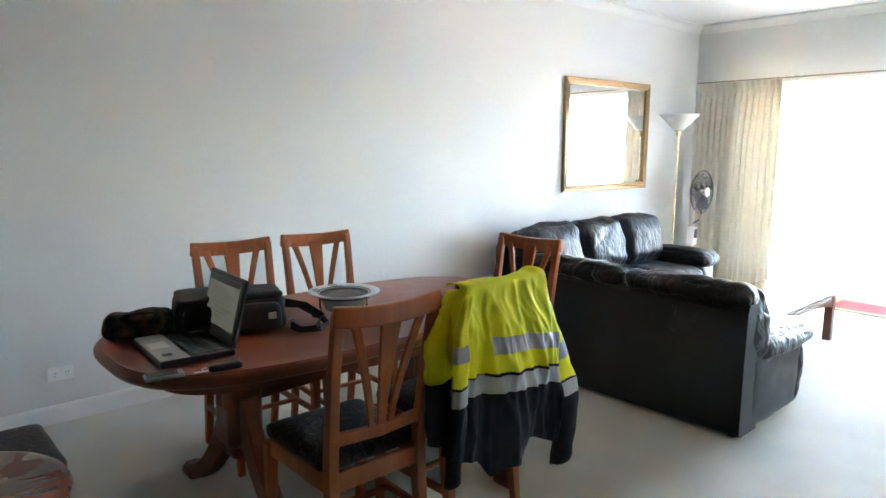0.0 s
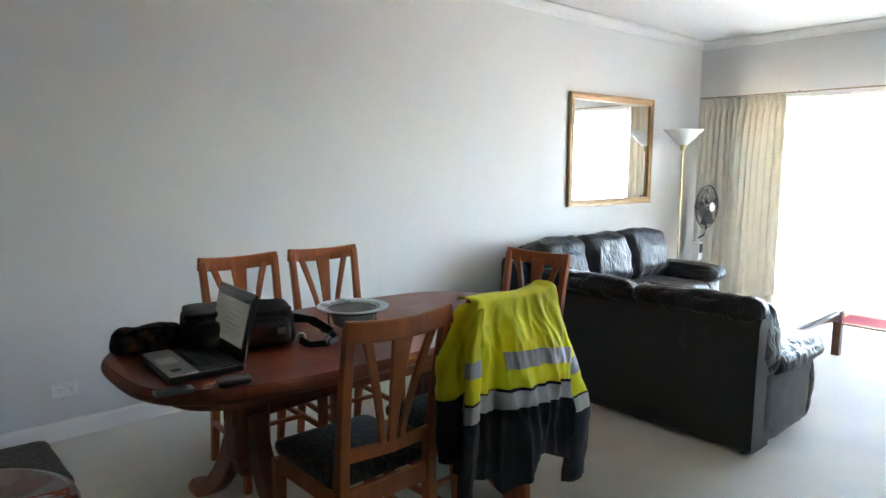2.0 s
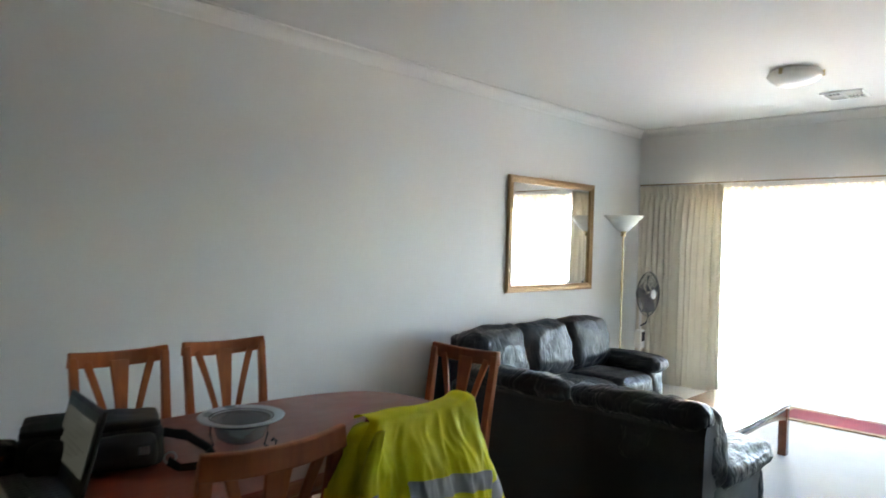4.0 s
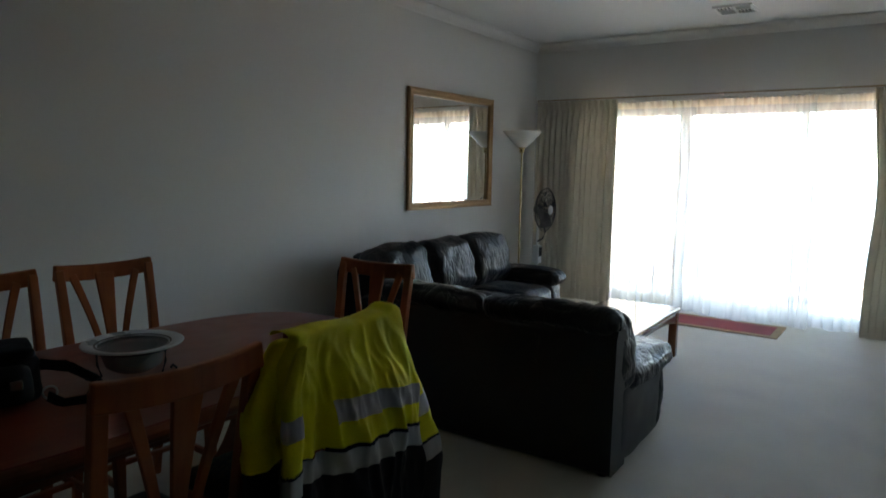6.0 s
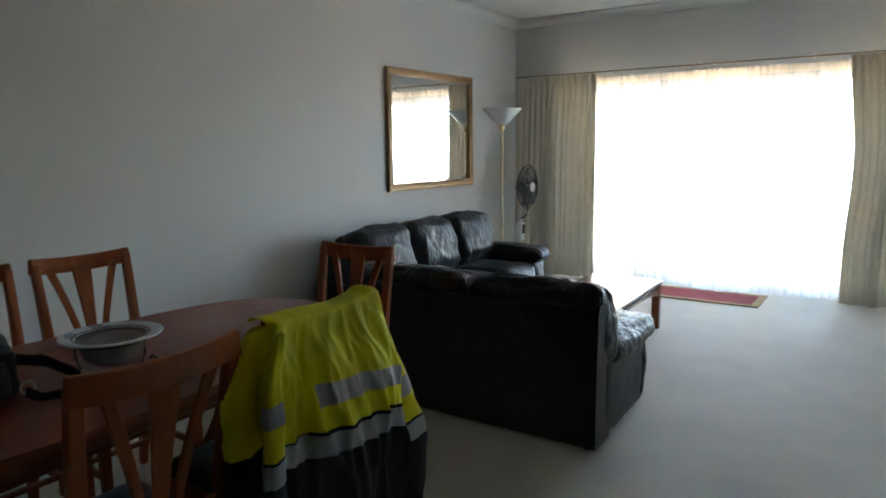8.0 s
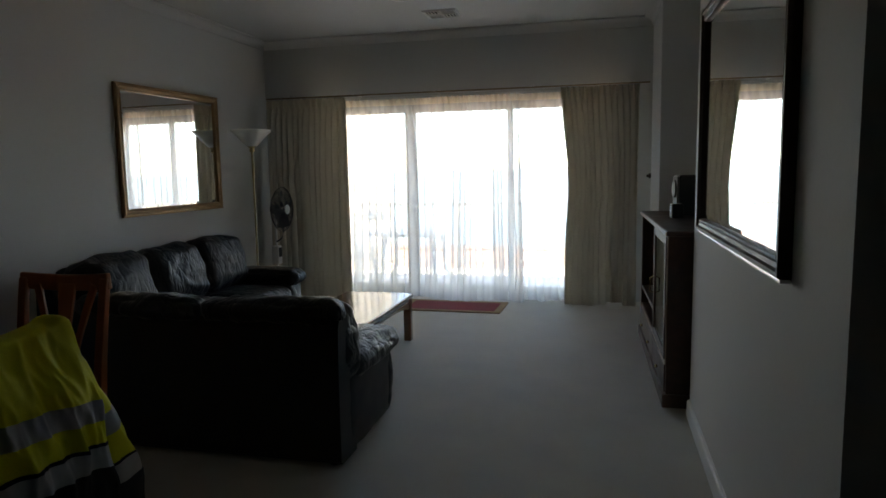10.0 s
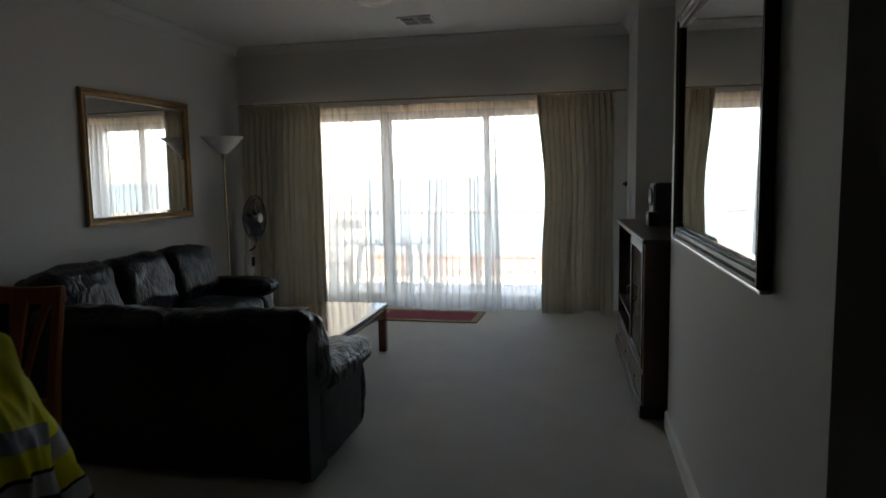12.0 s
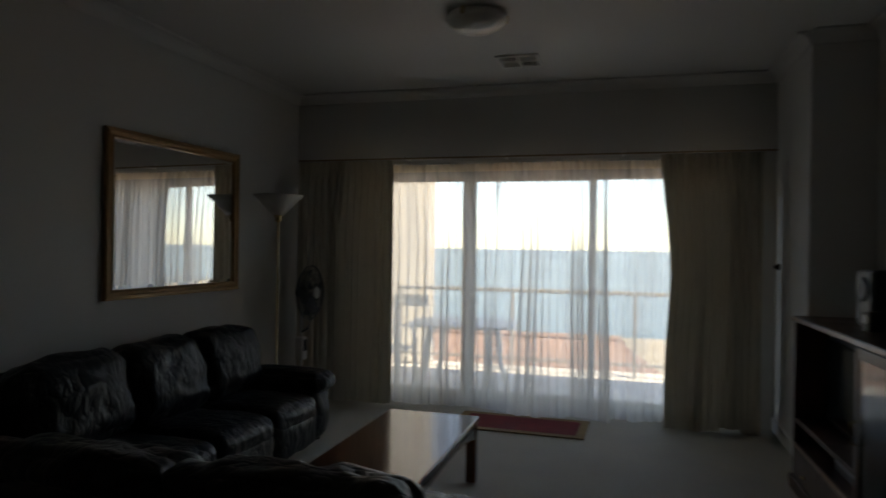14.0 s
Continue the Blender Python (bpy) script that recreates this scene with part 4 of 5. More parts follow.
part("touchpad", box((-0.06, -0.110, 0.0293), (0.02, -0.05, 0.0302)), M_STEEL, lp)
part("sticker", box((0.09, -0.10, 0.0293), (0.12, -0.07, 0.0300)), M_BLACK, lp)
LID = Matrix.Translation((0, 0.115, 0.028)) @ Matrix.Rotation(radians(-14), 4, "X")
lid = part("lid", box((-0.17, -0.004, 0.0), (0.17, 0.008, 0.235), 0.004, m=LID), M_BLACK, lp)
part("screen", box((-0.152, -0.0062, 0.022), (0.152, -0.0035, 0.218), m=LID), M_SCREEN, lid, "lit grey-green screen")
part("screen_page", box((-0.145, -0.0078, 0.045), (0.14, -0.0064, 0.195), m=LID), M_PAPER, lid)
for k in range(7):
    part("text_bar", box((-0.13, -0.0088, 0.175 - 0.017 * k), (0.02 + 0.09 * ((k * 5) % 3) / 2, -0.008, 0.1775 - 0.017 * k), m=LID), M_BARS, lid)

M_CAMO = material("camouflage_cloth", (0.06, 0.055, 0.045), 0.85, vary=0.3, scale=16, fine=60, bump=0.001)
patches(M_CAMO, 24.0, [(0.0, (0.018, 0.016, 0.015)), (0.46, (0.05, 0.045, 0.038)), (0.54, (0.09, 0.075, 0.06)), (0.66, (0.22, 0.10, 0.03))])
po = thing("camera_pouch", "small dark camouflage cloth pouch on the table", "pouch", pose(1.37, 0.29, TT, 0, 0, 78))
part("body", puffy((-0.125, -0.055, 0.0), (0.125, 0.055, 0.088), 0.030, (0.006, 0.006, 0.008), 0.014, 4, 16), M_CAMO, po, smooth=True)
part("zip", tube([(-0.10, -0.035, 0.087), (0, -0.035, 0.096), (0.10, -0.035, 0.087)], 0.004, 6), M_BLACK, po)
part("badge", lathe([(0.0, 0.0), (0.016, 0.0), (0.016, 0.004), (0.0, 0.005)], 16, at=(0.05, 0.01, 0.094)), M_STEEL, po)
bg = thing("laptop_bag", "black nylon laptop bag with a loose strap on the table", "bag", pose(1.47, 0.60, TT, 0, 0, 72))
M_NYLON = material("black_nylon", (0.010, 0.010, 0.012), 0.7, vary=0.3, scale=20, fine=200, bump=0.0008)
part("body", puffy((-0.21, -0.12, 0.0), (0.20, 0.12, 0.135), 0.035, (0.0, 0.01, 0.02), 0.012, 6, 16), M_NYLON, bg, smooth=True)
part("front_pocket", puffy((-0.18, -0.165, 0.01), (0.18, -0.10, 0.12), 0.028, (0.0, 0.012, 0.0), 0.008, 9, 12), M_NYLON, bg, smooth=True)
part("flap", puffy((-0.20, -0.12, 0.122), (0.19, 0.09, 0.152), 0.014, (0.0, 0.0, 0.008), 0.008, 12, 12), M_NYLON, bg, smooth=True)
part("buckle", box((0.12, -0.176, 0.06), (0.15, -0.165, 0.085), 0.003), M_STEEL, bg)
part("strap", bar([(0.20, -0.08, 0.10), (0.27, -0.13, 0.09), (0.33, -0.16, 0.05), (0.30, -0.20, 0.012), (0.24, -0.19, 0.008), (0.21, -0.14, 0.02)], (0.028, 0.004), (0, 0.3, 1), bevel=0), M_NYLON, bg)
part("strap", bar([(0.20, 0.02, 0.07), (0.27, -0.02, 0.07), (0.34, -0.08, 0.03), (0.36, -0.14, 0.008), (0.31, -0.20, 0.008)], (0.028, 0.004), (0, 0.3, 1), bevel=0), M_NYLON, bg)
part("strap_ring", tube([(0.215 + 0.018 * math.cos(a), -0.14, 0.03 + 0.018 * math.sin(a)) for a in [i * math.pi / 6 for i in range(13)]], 0.003, 6), M_STEEL, bg)

M_BOWL = material("blue_grey_bowl_glass", (0.56, 0.64, 0.69), 0.3, vary=0.06, coat=0.3)
M_BOWL.node_tree.nodes["Principled BSDF"].inputs["Transmission Weight"].default_value = 0.2
bw_ = thing("glass_bowl", "shallow frosted glass bowl with a wide flat rim on the table", "bowl", pose(1.60, 1.05, TT))
M_CLEAR = material("smoky_dish_glass", (0.70, 0.78, 0.82), 0.2, vary=0.05, coat=0.3)
M_CLEAR.node_tree.nodes["Principled BSDF"].inputs["Transmission Weight"].default_value = 0.7
part("dish", lathe([(0.0, 0.012), (0.055, 0.013), (0.082, 0.03), (0.098, 0.075), (0.107, 0.092), (0.103, 0.096), (0.092, 0.076), (0.075, 0.036), (0.05, 0.020), (0.0, 0.019)], 48), M_CLEAR, bw_, smooth=True)
part("rim", lathe([(0.1065, 0.0925), (0.150, 0.099), (0.152, 0.103), (0.148, 0.105), (0.106, 0.098), (0.103, 0.0965)], 48), M_BOWL, bw_, "frosted blue-grey flat rim", smooth=True)
part("rim_line", lathe([(0.1085, 0.0975), (0.1085, 0.0995), (0.1135, 0.1002), (0.1135, 0.098)], 48), M_BLACK, bw_)
st = bmesh.new()
tube([(0.112 * math.cos(a), 0.112 * math.sin(a), 0.086) for a in [i * math.pi / 18 for i in range(37)]], 0.004, 6, bm=st)
part("stand_ring", st, M_BLACK, bw_)
for k in range(3):
    a = 2 * math.pi * k / 3 + 0.4
    pts = [(0.112, 0.086), (0.112, 0.05), (0.10, 0.012), (0.12, 0.0045), (0.145, 0.012), (0.15, 0.03), (0.137, 0.038), (0.13, 0.028)]
    part("stand_leg", tube([(r * math.cos(a), r * math.sin(a), z) for r, z in pts], 0.004, 6), M_BLACK, bw_)
ph_ = thing("phone", "small silver mobile phone lying on the table", "phone", pose(1.895, 0.19, TT, 0, 0, 80))
part("body", box((-0.058, -0.026, 0.0), (0.058, 0.026, 0.014), 0.006), M_SILVER, ph_)
part("display", box((-0.052, -0.0225, 0.0138), (0.040, 0.0225, 0.0146)), M_BLACK, ph_, "dark glass face")
ky = thing("key_wallet", "black key wallet with metal keys on the table", "keys", pose(1.93, 0.335, TT, 0, 0, 78))
part("case", puffy((-0.02, -0.03, 0.0), (0.085, 0.03, 0.024), 0.011, wrinkle=0.003, seed=3, cuts=8), M_BLACK, ky, smooth=True)
part("key", box((-0.065, -0.012, 0.002), (-0.02, 0.0, 0.005), 0.001), M_STEEL, ky)
part("key", box((-0.06, 0.006, 0.002), (-0.02, 0.017, 0.005), 0.001), M_BRASS, ky)
part("key_ring", tube([(-0.025 + 0.013 * math.cos(a), 0.013 * math.sin(a), 0.008) for a in [i * math.pi / 6 for i in range(13)]], 0.0016, 6), M_STEEL, ky)

# round side table by the laptop end
sd = thing("side_table", "small round glossy mahogany side table on turned legs", "side table", pose(1.995, -0.395, 0) @ Matrix.Diagonal((1, 1, 1.045, 1)))
M_GLOSSY = wood("glossy_mahogany", (0.11, 0.016, 0.010), (0.17, 0.030, 0.017), 0.25, 0.3, grain=(10, 2, 10))
part("tabletop", lathe([(0.0, 0.565), (0.27, 0.565), (0.285, 0.572), (0.288, 0.583), (0.282, 0.595), (0.265, 0.600), (0.0, 0.600)], 48), M_GLOSSY, sd, smooth=False)
part("apron", lathe([(0.225, 0.50), (0.235, 0.50), (0.235, 0.565), (0.225, 0.565)], 40), M_GLOSSY, sd)
for k in range(4):
    a = math.pi / 4 + k * math.pi / 2
    part("leg", tube([(0.21 * math.cos(a), 0.21 * math.sin(a), 0.565), (0.23 * math.cos(a), 0.23 * math.sin(a), 0.4), (0.225 * math.cos(a), 0.225 * math.sin(a), 0.2), (0.25 * math.cos(a), 0.25 * math.sin(a), 0.0)], [0.026, 0.022, 0.016, 0.014], 10), M_GLOSSY, sd, smooth=True)

# ---------------------------------------------------------------- lamp, fan, rug
fl = thing("floor_lamp", "brass torchiere floor lamp with a white glass bowl shade", "floor lamp", pose(0.31, 6.13, 0) @ Matrix.Diagonal((1, 1, 0.987, 1)))
part("base", lathe([(0.0, 0.0), (0.135, 0.0), (0.14, 0.008), (0.13, 0.018), (0.06, 0.028), (0.02, 0.045), (0.0, 0.045)], 32), M_BRASS, fl, smooth=True)
part("pole", lathe([(0.0, 0.04), (0.0098, 0.04), (0.0098, 0.60), (0.012, 0.605), (0.012, 0.625), (0.0098, 0.63), (0.0098, 1.13), (0.012, 1.135), (0.012, 1.155), (0.0098, 1.16), (0.0098, 1.64), (0.0, 1.64)], 16), M_BRASS, fl, smooth=False)
part("shade_holder", lathe([(0.0, 1.63), (0.018, 1.63), (0.03, 1.65), (0.022, 1.665), (0.04, 1.69), (0.0, 1.69)], 20), M_BRASS, fl, smooth=True)
part("shade", lathe([(0.0, 1.685), (0.045, 1.69), (0.09, 1.73), (0.15, 1.80), (0.205, 1.852), (0.208, 1.856), (0.200, 1.856), (0.146, 1.806), (0.086, 1.738), (0.04, 1.698), (0.0, 1.695)], 40), M_OPAL, fl, "white opal glass bowl", smooth=True)

fn = thing("pedestal_fan", "grey pedestal fan with a white hub beside the drape", "fan", pose(0.41, 6.48, 0, 0, 0, -1))
M_FANGREY = material("fan_grey_plastic", (0.09, 0.09, 0.10), 0.45, vary=0.1)
M_BLADE = material("smoked_blade", (0.07, 0.07, 0.08), 0.35, vary=0.05)
part("base", lathe([(0.0, 0.0), (0.19, 0.0), (0.195, 0.012), (0.16, 0.03), (0.04, 0.05), (0.0, 0.05)], 32), M_FANGREY, fn, smooth=True)
part("pole", tube([(-0.06, 0, 0.04), (-0.06, 0, 0.95)], 0.014, 12), M_WHITEP, fn)
bx_ = part("control_box", box((-0.10, -0.045, 0.42), (-0.02, 0.045, 0.62), 0.012), M_WHITEP, fn, "white control box")
part("button_panel", box((-0.0205, -0.032, 0.50), (-0.017, 0.032, 0.60)), M_BLACK, bx_)
part("arm", tube([(-0.06, 0, 0.66), (0.02, -0.03, 0.70), (0.05, -0.03, 0.78), (-0.03, 0, 0.93)], 0.010, 8), M_FANGREY, fn, smooth=True)
mo = part("motor", lathe([(0.0, -0.075), (0.035, -0.072), (0.05, -0.04), (0.05, 0.0), (0.03, 0.02), (0.0, 0.02)], 24), M_FANGREY, fn, smooth=True)
HEAD = Matrix.Translation((-0.03, 0, 1.01)) @ Matrix.Rotation(radians(90), 4, "Y")
mo.matrix_basis = HEAD
for k in range(4):
    own = bmesh.new()
    prev = None
    for i in range(7):
        r = 0.03 + 0.172 * i / 6
        w0, w1 = -0.15 - 0.25 * i / 6, 0.35 + 0.28 * math.sin(i / 6 * 2.6)
        ro = [own.verts.new((r * math.cos(a + k * math.pi / 2), r * math.sin(a + k * math.pi / 2), 0.055 + 0.03 * q)) for q, a in ((-1, w0), (0, (w0 + w1) / 2), (1, w1))]
        if prev:
            for j in range(2):
                own.faces.new((prev[j], prev[j + 1], ro[j + 1], ro[j]))
        prev = ro
    b = part("blade", own, M_BLADE, fn, smooth=True)
    b.matrix_basis = HEAD
gd = bmesh.new()
for r, z in ((0.232, 0.05), (0.236, 0.06), (0.234, 0.055), (0.20, 0.083), (0.16, 0.095), (0.12, 0.104), (0.08, 0.110), (0.18, 0.01), (0.10, -0.01)):
    tube([(r * math.cos(a), r * math.sin(a), z) for a in [i * math.pi / 20 for i in range(41)]], 0.0022, 5, bm=gd, cap=False)
for k in range(60):
    a = 2 * math.pi * k / 60
    c, s = math.cos(a), math.sin(a)
    tube([(0.045 * c, 0.045 * s, 0.112), (0.10 * c, 0.10 * s, 0.108), (0.16 * c, 0.16 * s, 0.095), (0.234 * c, 0.234 * s, 0.055), (0.16 * c, 0.16 * s, 0.005), (0.05 * c, 0.05 * s, -0.02)], 0.0013, 4, bm=gd, cap=False)
g_ = part("guard", gd, M_FANGREY, fn, "round wire guard")
g_.matrix_basis = HEAD
hb_ = part("hub_badge", lathe([(0.0, 0.105), (0.048, 0.108), (0.052, 0.114), (0.045, 0.122), (0.0, 0.126)], 28), M_WHITEP, fn, "white round hub badge", smooth=True)
hb_.matrix_basis = HEAD

M_RUG = material("red_rug_pile", (0.23, 0.022, 0.030), 0.95, vary=0.35, scale=14, fine=220, bump=0.003, bump_scale=260)
M_RUGB = material("rug_border", (0.36, 0.24, 0.13), 0.95, vary=0.3, scale=20, fine=220, bump=0.003, bump_scale=260)
rg_ = thing("rug", "small dark red rug with a tan border before the door", "rug", pose(2.28, 6.53, 0, 0, 0, -1.5))
part("field", puffy((-0.46, -0.20, 0.0), (0.46, 0.20, 0.013), 0.006, wrinkle=0.001, seed=2, cuts=16), M_RUG, rg_)
for nm, lo, hi in (("border", (-0.53, -0.265, 0), (0.53, -0.201, 0.012)), ("border", (-0.53, 0.201, 0), (0.53, 0.265, 0.012)), ("border", (-0.53, -0.2, 0), (-0.461, 0.2, 0.012)), ("border", (0.461, -0.2, 0), (0.53, 0.2, 0.012))):
    part(nm, box(lo, hi, 0.003), M_RUGB, rg_)

# ---------------------------------------------------------------- cabinet in the recess and what stands in it
cb = thing("tv_cabinet", "dark wooden television cabinet with an open bay and glass door", "cabinet")
SWING = Matrix.Translation((4.125, 3.91, 0)) @ Matrix.Rotation(radians(1.4), 4, "Z") @ Matrix.Translation((-4.125, -3.91, 0))
cb.matrix_basis = SWING
CX0, CX1, CY0, CY1, CT = 4.125, 4.56, 3.91, 5.68, 1.035
M_CABG = pane_material()
M_CABG.name = "cabinet_glass"
part("top", box((CX0 - 0.012, CY0 - 0.01, CT - 0.03), (CX1, CY1 + 0.01, CT), 0.005), M_CABINET, cb)
part("side_panel", box((CX0, CY0, 0.08), (CX1, CY0 + 0.025, CT - 0.031), 0.003), M_CABINET, cb)
part("side_panel", box((CX0, CY1 - 0.025, 0.08), (CX1, CY1, CT - 0.031), 0.003), M_CABINET, cb)
part("divider", box((CX0 + 0.004, 4.60, 0.26), (CX1, 4.625, CT - 0.031), 0.003), M_CABINET, cb)
part("back_panel", box((CX1 - 0.012, CY0 + 0.026, 0.08), (CX1 - 0.002, CY1 - 0.026, CT - 0.031)), M_CABINET, cb)
part("shelf", box((CX0 + 0.004, 4.626, 0.40), (CX1 - 0.013, CY1 - 0.026, 0.422), 0.003), M_CABINET, cb)
part("shelf", box((CX0 + 0.03, CY0 + 0.026, 0.62), (CX1 - 0.013, 4.599, 0.638), 0.003), M_CABINET, cb)
part("bottom", box((CX0 + 0.004, CY0 + 0.026, 0.255), (CX1 - 0.013, CY1 - 0.026, 0.277), 0.003), M_CABINET, cb)
part("plinth", box((CX0 - 0.02, CY0 - 0.01, 0.0), (CX1, CY1 + 0.01, 0.079), 0.006), M_CABINET, cb)
for y0, y1 in ((CY0 + 0.03, 4.60), (4.605, 5.13), (5.135, CY1 - 0.03)):
    dr = part("drawer", box((CX0 - 0.008, y0, 0.084), (CX0 + 0.012, y1, 0.25), 0.004), M_CABINET, cb)
    part("knob", puffy((CX0 - 0.028, (y0 + y1) / 2 - 0.011, 0.131), (CX0 - 0.008, (y0 + y1) / 2 + 0.011, 0.153), 0.009, cuts=4), M_BRASS, dr, smooth=True)
df_ = box((CX0 - 0.012, CY0 + 0.028, 0.28), (CX0 + 0.006, CY0 + 0.075, CT - 0.035), 0.004)
box((CX0 - 0.012, 4.55, 0.28), (CX0 + 0.006, 4.597, CT - 0.035), 0.004, bm=df_)
box((CX0 - 0.011, CY0 + 0.076, 0.28), (CX0 + 0.005, 4.549, 0.33), 0.004, bm=df_)
box((CX0 - 0.011, CY0 + 0.076, CT - 0.085), (CX0 + 0.005, 4.549, CT - 0.035), 0.004, bm=df_)
dr = part("glass_door", df_, M_CABINET, cb, "framed glass door")
part("pane", box((CX0 - 0.005, CY0 + 0.07, 0.325), (CX0 - 0.001, 4.555, CT - 0.08)), M_CABG, dr)
part("handle", tube([(CX0 - 0.013, 4.57, 0.56), (CX0 - 0.035, 4.57, 0.57), (CX0 - 0.035, 4.57, 0.66), (CX0 - 0.013, 4.57, 0.67)], 0.005, 8), M_BRASS, dr)
# thin highlights on the front edges, put in as strips of paler wood
M_EDGE_SHINE = wood("cabinet_edge_highlight", (0.22, 0.12, 0.07), (0.30, 0.17, 0.10), 0.35, 0.2, grain=(12, 2, 12))
part("edge_strip", box((CX0 - 0.018, CY0 - 0.008, CT - 0.026), (CX0 - 0.0098, CY1 + 0.008, CT - 0.005), 0.001), M_EDGE_SHINE, cb, "pale strip painted as the front edge's highlight")
part("edge_strip", box((CX0 - 0.006, CY0 + 0.026, 0.256), (CX0 + 0.002, CY1 - 0.026, 0.276), 0.001), M_EDGE_SHINE, cb, "pale strip painted as the front edge's highlight")
part("edge_strip", box((CX0 - 0.005, CY0 + 0.001, 0.256), (CX0 - 0.0005, CY0 + 0.024, CT - 0.033), 0.001), M_EDGE_SHINE, cb, "pale strip painted as the front edge's highlight")
vc = thing("video_player", "black video player with a silver front strip in the cabinet", "video player")
part("case", box((4.18, 4.75, 0.277), (4.50, 5.18, 0.355), 0.004), M_BLACK, vc)
part("front_strip", box((4.174, 4.77, 0.317), (4.179, 5.16, 0.340), 0.001), M_SILVER, vc)
tv = thing("television", "old black television set in the cabinet's open bay", "television")
part("case", puffy((4.24, 4.70, 0.422), (4.53, 5.60, 0.95), 0.03, cuts=8), M_BLACK, tv, smooth=True)
part("screen", puffy((4.222, 4.75, 0.47), (4.26, 5.55, 0.92), 0.012, (0.01, 0, 0), cuts=10), material("tv_glass", (0.012, 0.014, 0.014), 0.12, vary=0.05), tv, "dark curved glass screen", smooth=True)
M_STEREO = material("dark_grey_plastic", (0.075, 0.08, 0.085), 0.4, vary=0.06)
sp = thing("mini_stereo", "small black and grey stereo speaker on the cabinet", "stereo", pose(4.40, 5.10, CT, 0, 0, 4))
part("case", box((-0.115, -0.10, 0.008), (0.13, 0.10, 0.30), 0.008), M_BLACK, sp)
part("front_panel", box((-0.128, -0.085, 0.03), (-0.116, 0.085, 0.29), 0.004), M_STEREO, sp, "dark grey front panel")
cone = part("speaker_cone", lathe([(0.0, 0.0), (0.03, 0.004), (0.06, 0.012), (0.066, 0.006), (0.066, 0.0)], 28), M_BLACK, sp, smooth=True)
cone.matrix_basis = Matrix.Translation((-0.128, 0, 0.20)) @ Matrix.Rotation(radians(-90), 4, "Y")
for k in range(4):
    part("foot", box((-0.10 if k < 2 else 0.09, -0.08 if k % 2 else 0.06, 0.0), (-0.08 if k < 2 else 0.11, -0.06 if k % 2 else 0.08, 0.009)), M_BLACK, sp)
ss = thing("small_speaker", "little black desk speaker beside the stereo", "speaker", pose(4.26, 4.93, CT, 0, 0, 10))
part("case", box((-0.03, -0.035, 0.0), (0.05, 0.035, 0.10), 0.008), M_BLACK, ss)
dv_ = part("driver", lathe([(0.0, 0.0), (0.02, 0.003), (0.024, 0.0)], 20), M_SILVER, ss)
dv_.matrix_basis = Matrix.Translation((-0.031, 0, 0.06)) @ Matrix.Rotation(radians(-90), 4, "Y")

# ---------------------------------------------------------------- ceiling fittings and socket
dl = thing("ceiling_light", "round opal glass ceiling light with brass clips", "ceiling light", pose(2.18, 5.21, CEIL))
part("pan", lathe([(0.0, 0.0), (0.165, 0.0), (0.175, -0.012), (0.17, -0.035), (0.0, -0.035)], 40), M_TRIM, dl, smooth=True)
part("bowl", lathe([(0.186, -0.028), (0.19, -0.036), (0.176, -0.06), (0.13, -0.095), (0.07, -0.115), (0.0, -0.121)], 40), M_OPAL, dl, "frosted opal bowl", smooth=True)
for k in range(3):
    a = 2 * math.pi * k / 3 + 0.3
    part("clip", box((-0.006, -0.012, -0.052), (0.012, 0.012, -0.008), 0.003, m=Matrix.Rotation(a, 4, "Z") @ Matrix.Translation((0.186, 0, 0))), M_BRASS, dl)


def ceiling_vent(at):
    t = thing("ceiling_vent", "square white four-way ceiling air vent with dark slots", "air vent", at, "ceiling vents")
    S = 0.16
    f = bmesh.new()
    for lo, hi in (((-S, -S), (S, -S + 0.025)), ((-S, S - 0.025), (S, S)), ((-S, -S + 0.025), (-S + 0.025, S - 0.025)), ((S - 0.025, -S + 0.025), (S, S - 0.025)), ((-0.01, -S + 0.025), (0.01, S - 0.025)), ((-S + 0.025, -0.01), (-0.01, 0.01)), ((0.01, -0.01), (S - 0.025, 0.01))):
        box((*lo, -0.014), (*hi, -0.001), 0.002, bm=f)
    part("frame", f, M_TRIM, t)
    # no duct is cut; a black plate gives the shade between the slats
    part("backing", box((-S + 0.02, -S + 0.02, -0.004), (S - 0.02, S - 0.02, -0.002)), M_BLACK, t, "black plate standing in for the unlit duct")
    for qx in (0, 1):
        for qy in (0, 1):
            for k in range(4):
                o = 0.022 + 0.030 * k
                x0, y0 = (-S + 0.026, 0.011)[qx], (-S + 0.026, 0.011)[qy]
                W = S - 0.037
                if (qx + qy) % 2:
                    lo, hi = (x0, y0 + o - 0.004), (x0 + W, y0 + o)
                else:
                    lo, hi = (x0 + o - 0.004, y0), (x0 + o, y0 + W)
                part("slat", box((*lo, -0.013), (*hi, -0.005)), M_TRIM, t)
    return t


ceiling_vent(pose(2.345, 2.835, CEIL))
ceiling_vent(pose(2.275, 6.265, CEIL))
so = thing("power_socket", "white double power socket low on the wall", "power socket", pose(0.0, 0.288, 0.27))
plate = part("plate", box((0.0005, -0.063, -0.037), (0.011, 0.063, 0.037), 0.004), M_WHITEP, so)
